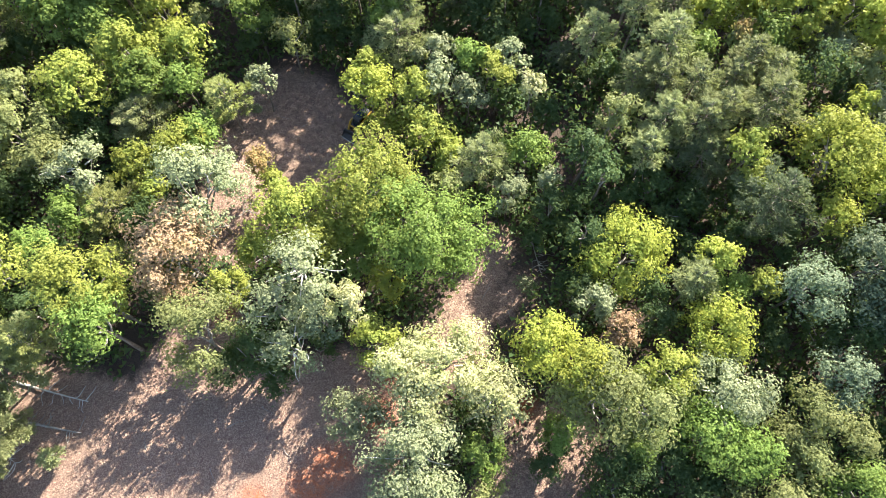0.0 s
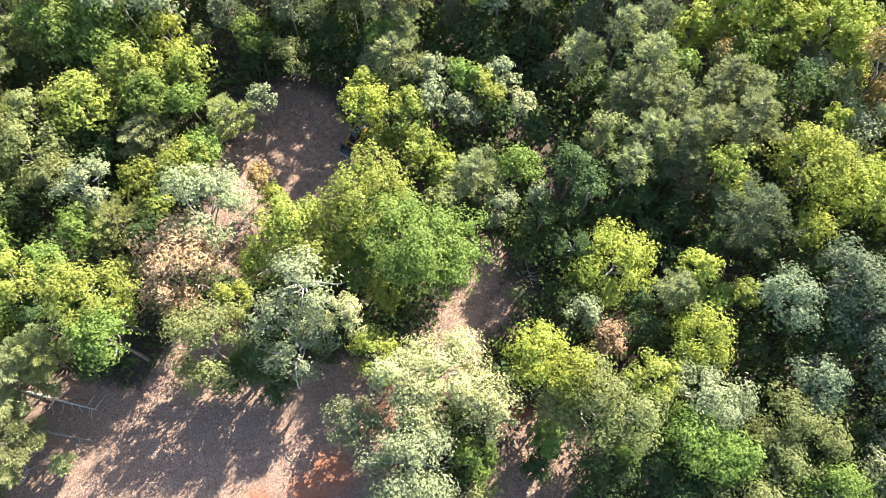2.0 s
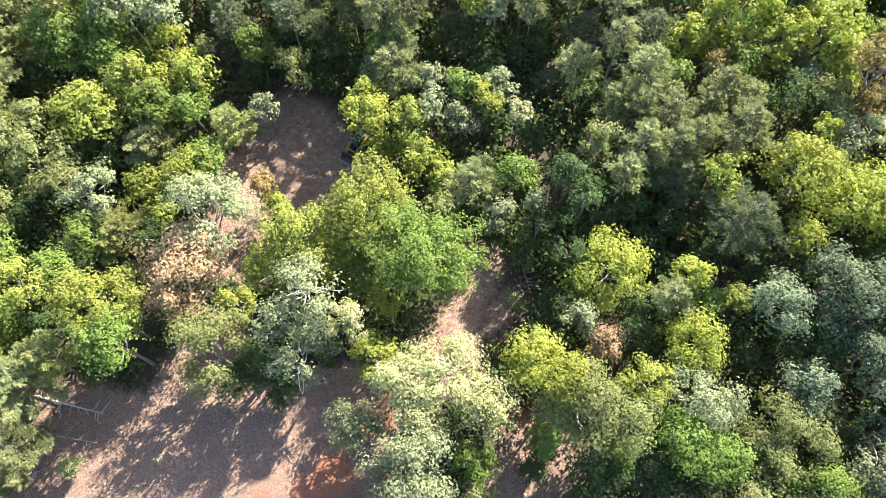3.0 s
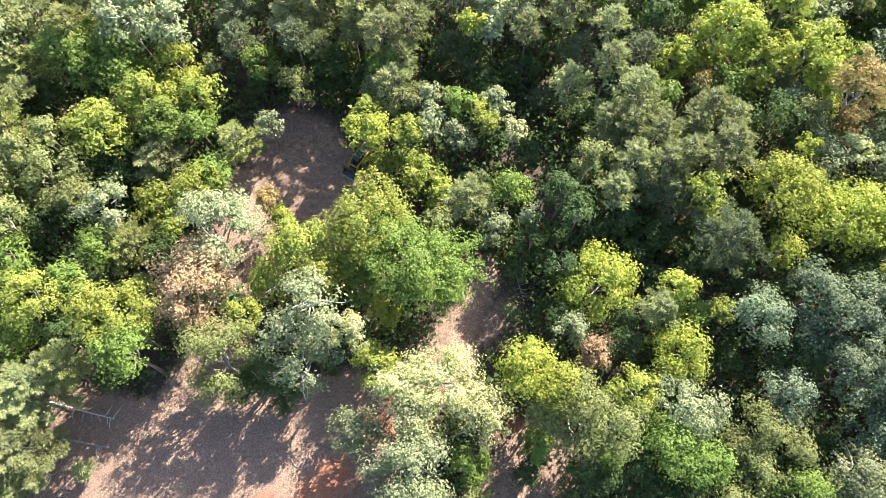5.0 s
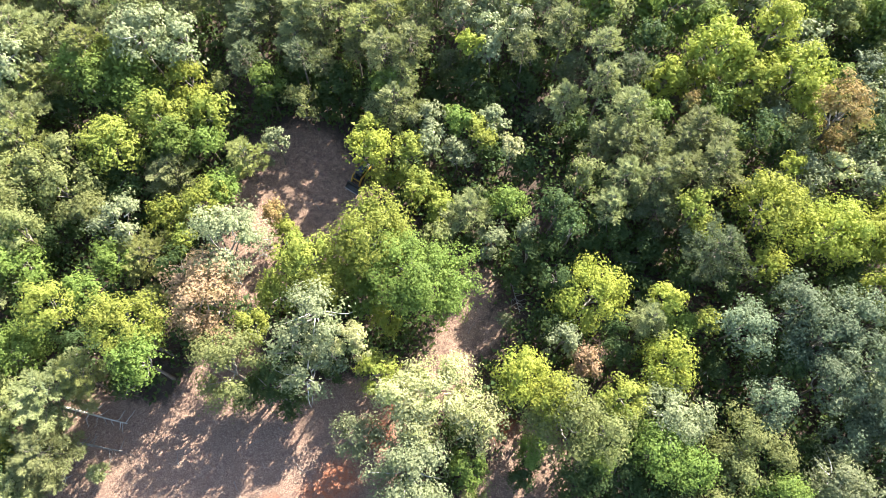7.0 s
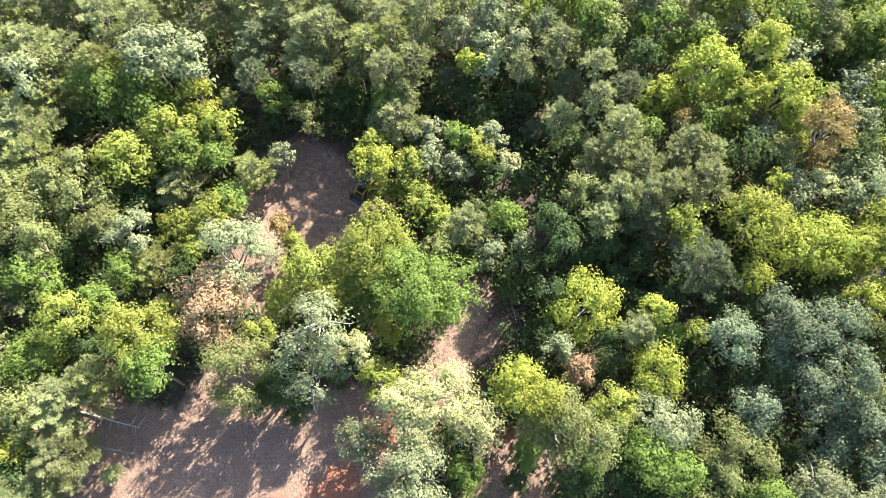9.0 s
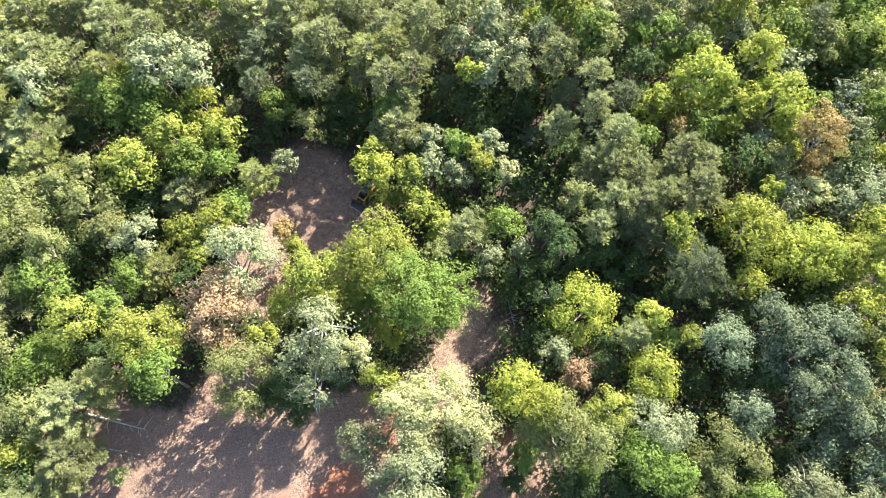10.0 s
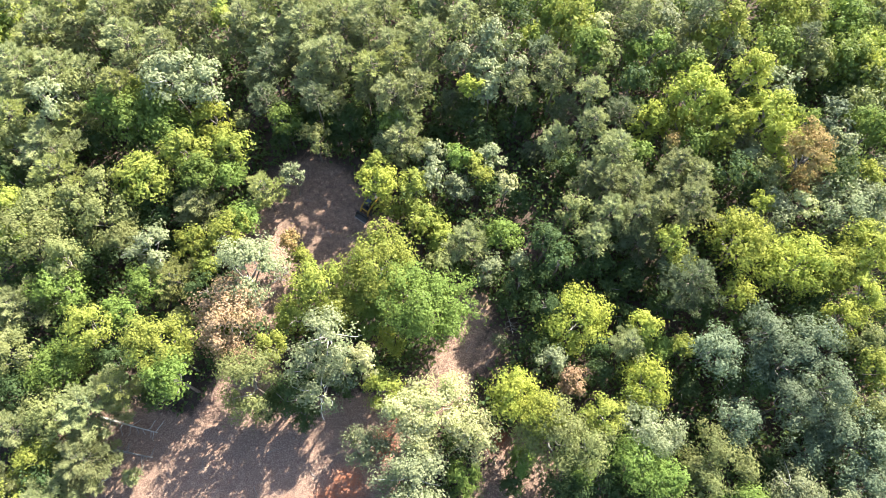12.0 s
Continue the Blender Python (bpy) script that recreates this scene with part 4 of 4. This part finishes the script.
stick(-13.9, 34.6, 115, 1.9, 0.04)
stick(-17.8, 40.3, -20, 1.2, 0.03)
stick(3.8, 19.2, 60, 1.6, 0.03)
stick(6.2, 18.2, -75, 1.2, 0.03)
stick(6.5, 18.0, 80, 1.1, 0.03)
stick(8.6, 5.3, 55, 1.5, 0.03)
stick(7.1, 6.1, 95, 1.2, 0.03)
stick(11.9, 5.8, -40, 1.1, 0.04)


def low_plant(x, y, size, tint, label):
    rng = np.random.RandomState(int(abs(x * 17 + y * 5)))
    n = int(420 * size)
    out = unit(rng.normal(0, 1, (n, 3)) + (0, 0, 0.4))
    out[:, 2] = np.abs(out[:, 2])
    spot = out * (size, size * 0.7, size * 0.5) * rng.uniform(0.3, 1.0, (n, 1))
    length = rng.uniform(0.14, 0.3, n)
    root = new("low_shrub")
    root.matrix_basis = pose(x, y, float(swell(np.array(x), np.array(y))), 0, 0, -30)
    tagged(root, label, "shrub")
    part_of("foliage", mesh_of("foliage", *blades(spot, unit(out + rng.normal(0, 0.6, out.shape)), unit(out + (0, 0, 1.0)), length, length * 0.6), [LEAVES[tint]]), root)
    for i in range(5):
        a = i * 1.26
        part_of("stem", mesh_of("stem", *tube(bent((0, 0, -0.05), (0.5 * size * math.cos(a), 0.4 * size * math.sin(a), 0.4 * size), 0.04, rng, 4), np.linspace(0.02, 0.006, 4), 4), [TWIG]), root)


low_plant(8.1, 20.7, 1.3, "silver", "low bluish-grey shrub growing in the shaded track")
low_plant(-20.6, 41.3, 0.8, "silver", "low grey-green shrub at the edge of bare earth")


# ---- the loader ----
YELLOW = plain_material("yellow_paint", (0.45, 0.27, 0.03), (0.34, 0.20, 0.03), 3.0, 0.42, 0.0, 0.05)
BLACK = plain_material("dark_steel", (0.03, 0.03, 0.032), (0.075, 0.065, 0.055), 5.0, 0.6, 0.3, 0.1)
RUBBER = plain_material("rubber_track", (0.025, 0.024, 0.023), (0.09, 0.07, 0.055), 4.0, 0.9, 0.0, 0.3)
STEEL = plain_material("worn_steel", (0.22, 0.20, 0.18), (0.38, 0.35, 0.32), 4.0, 0.45, 0.8, 0.1)
GLASS = plain_material("cab_glass", (0.02, 0.03, 0.04), (0.03, 0.045, 0.06), 1.0, 0.06, 0.0, 0.0)


def box(cx, cy, cz, sx, sy, sz, bevel=0.04, turn=None):
    bm = bmesh.new()
    bmesh.ops.create_cube(bm, size=1.0, matrix=Matrix.Diagonal((sx, sy, sz, 1)))
    if bevel:
        bmesh.ops.bevel(bm, geom=bm.edges[:], offset=bevel, segments=2, affect="EDGES")
    bmesh.ops.transform(bm, matrix=Matrix.Translation((cx, cy, cz)) @ (turn or Matrix()), verts=bm.verts[:])
    return bm


def profile(points, width, x, bevel=0.03):
    """A shape drawn in y and z, with a width along x."""
    bm = bmesh.new()
    face = bm.faces.new([bm.verts.new((x - width / 2, y, z)) for y, z in points])
    grown = bmesh.ops.extrude_face_region(bm, geom=[face])
    bmesh.ops.translate(bm, vec=(width, 0, 0), verts=[v for v in grown["geom"] if isinstance(v, bmesh.types.BMVert)])
    bmesh.ops.recalc_face_normals(bm, faces=bm.faces[:])
    if bevel:
        bmesh.ops.bevel(bm, geom=bm.edges[:], offset=bevel, segments=1, affect="EDGES")
    return bm


def rod(a, b, r, sides=10):
    bm = bmesh.new()
    a, b = Vector(a), Vector(b)
    bmesh.ops.create_cone(bm, cap_ends=True, segments=sides, radius1=r, radius2=r, depth=(b - a).length,
                          matrix=Matrix.Translation((a + b) / 2) @ (b - a).to_track_quat("Z", "Y").to_matrix().to_4x4())
    return bm


def build_loader(x, y, turn):
    """A compact track loader; its bucket points along +y before it is turned."""
    root = new("track_loader")
    root.matrix_basis = pose(x, y, float(swell(np.array(x), np.array(y))), 0, 0, turn)
    tagged(root, "yellow and black compact track loader parked on shaded earth", "loader")
    for side in (-1, 1):
        track = part("track", profile([(-1.3, 0.3), (-1.12, 0.06), (-0.9, 0.0), (0.75, 0.0), (0.98, 0.08), (1.08, 0.28), (0.92, 0.46), (-0.55, 0.78), (-0.8, 0.78), (-1.2, 0.5)], 0.40, side * 0.76, 0.03), RUBBER, root, "muddy black rubber track")
        for i in range(9):
            part("grouser", box(side * 0.76, -0.45 + i * 0.16, 0.755 - i * 0.0345, 0.40, 0.05, 0.05, 0.0, Matrix.Rotation(radians(-12), 4, "X")), RUBBER, track)
        for wy, wz, wr in ((-1.05, 0.3, 0.17), (0.85, 0.27, 0.17), (-0.65, 0.6, 0.14)):
            part("wheel", rod((side * 0.955, wy, wz), (side * 0.985, wy, wz), wr, 14), STEEL, track)
    part("chassis", profile([(-1.35, 0.35), (-1.35, 1.1), (0.95, 0.75), (1.0, 0.35)], 1.1, 0.0, 0.04), BLACK, root)
    part("engine_cover", profile([(-1.45, 0.8), (-1.5, 1.5), (-1.35, 1.72), (-0.62, 1.78), (-0.6, 0.8)], 1.0, 0.0, 0.06), BLACK, root, "black engine cover")
    for i in range(5):
        part("grille_slat", box(0, -1.28 + i * 0.12, 1.765 - 0.04 * (i < 1), 0.7, 0.05, 0.03, 0.0), STEEL, root)
    cab = part("cab", profile([(-0.6, 0.8), (-0.65, 2.05), (0.42, 2.08), (0.62, 1.9), (0.75, 0.8)], 0.92, 0.0, 0.05), BLACK, root, "black steel cab")
    part("roof_window", box(0, -0.12, 2.08, 0.66, 0.8, 0.03, 0.01), GLASS, cab, "dark tinted glass")
    part("windscreen", box(0, 0.70, 1.38, 0.74, 0.03, 0.95, 0.0, Matrix.Rotation(radians(6.5), 4, "X")), GLASS, cab, "dark tinted glass")
    for side in (-1, 1):
        part("side_window", box(side * 0.465, 0.0, 1.55, 0.03, 0.85, 0.7, 0.0), GLASS, cab, "dark tinted glass")
        arm = part("lift_arm", profile([(-1.4, 1.45), (-1.42, 1.72), (-1.2, 1.82), (0.95, 1.55), (1.5, 0.55), (1.42, 0.4), (1.25, 0.5), (0.78, 1.32), (-1.1, 1.55)], 0.15, side * 0.6, 0.02), YELLOW, root, "yellow painted lift arm")
        part("lift_cylinder", rod((side * 0.6, -1.0, 0.9), (side * 0.6, 0.2, 1.45), 0.05), STEEL, arm)
        part("rear_post", box(side * 0.6, -1.3, 1.2, 0.16, 0.22, 0.75, 0.03), YELLOW, root)
        part("headlight", box(side * 0.36, 0.6, 1.98, 0.12, 0.05, 0.08, 0.01), STEEL, cab)
    part("cross_tube", rod((-0.6, 1.1, 1.12), (0.6, 1.1, 1.12), 0.08, 12), YELLOW, root)
    part("hitch_plate", box(0, 1.48, 0.45, 1.1, 0.1, 0.45, 0.02, Matrix.Rotation(radians(-8), 4, "X")), BLACK, root)
    bucket = part("bucket", profile([(1.52, 0.72), (1.56, 0.12), (2.25, 0.04), (2.25, 0.08), (1.68, 0.18), (1.6, 0.35), (1.66, 0.72)], 1.86, 0.0, 0.01), BLACK, root, "dark worn steel bucket resting on the ground")
    for side in (-0.93, 0.93):
        part("cheek", profile([(1.54, 0.72), (1.56, 0.1), (2.25, 0.04), (1.8, 0.66)], 0.03, side, 0.0), BLACK, bucket)
    part("cutting_edge", box(0, 2.27, 0.06, 1.86, 0.14, 0.025, 0.0), STEEL, bucket)
    part("exhaust", rod((0.3, -1.2, 1.7), (0.3, -1.2, 1.95), 0.04), STEEL, root)


build_loader(-8.9, 39.1, 145.0)
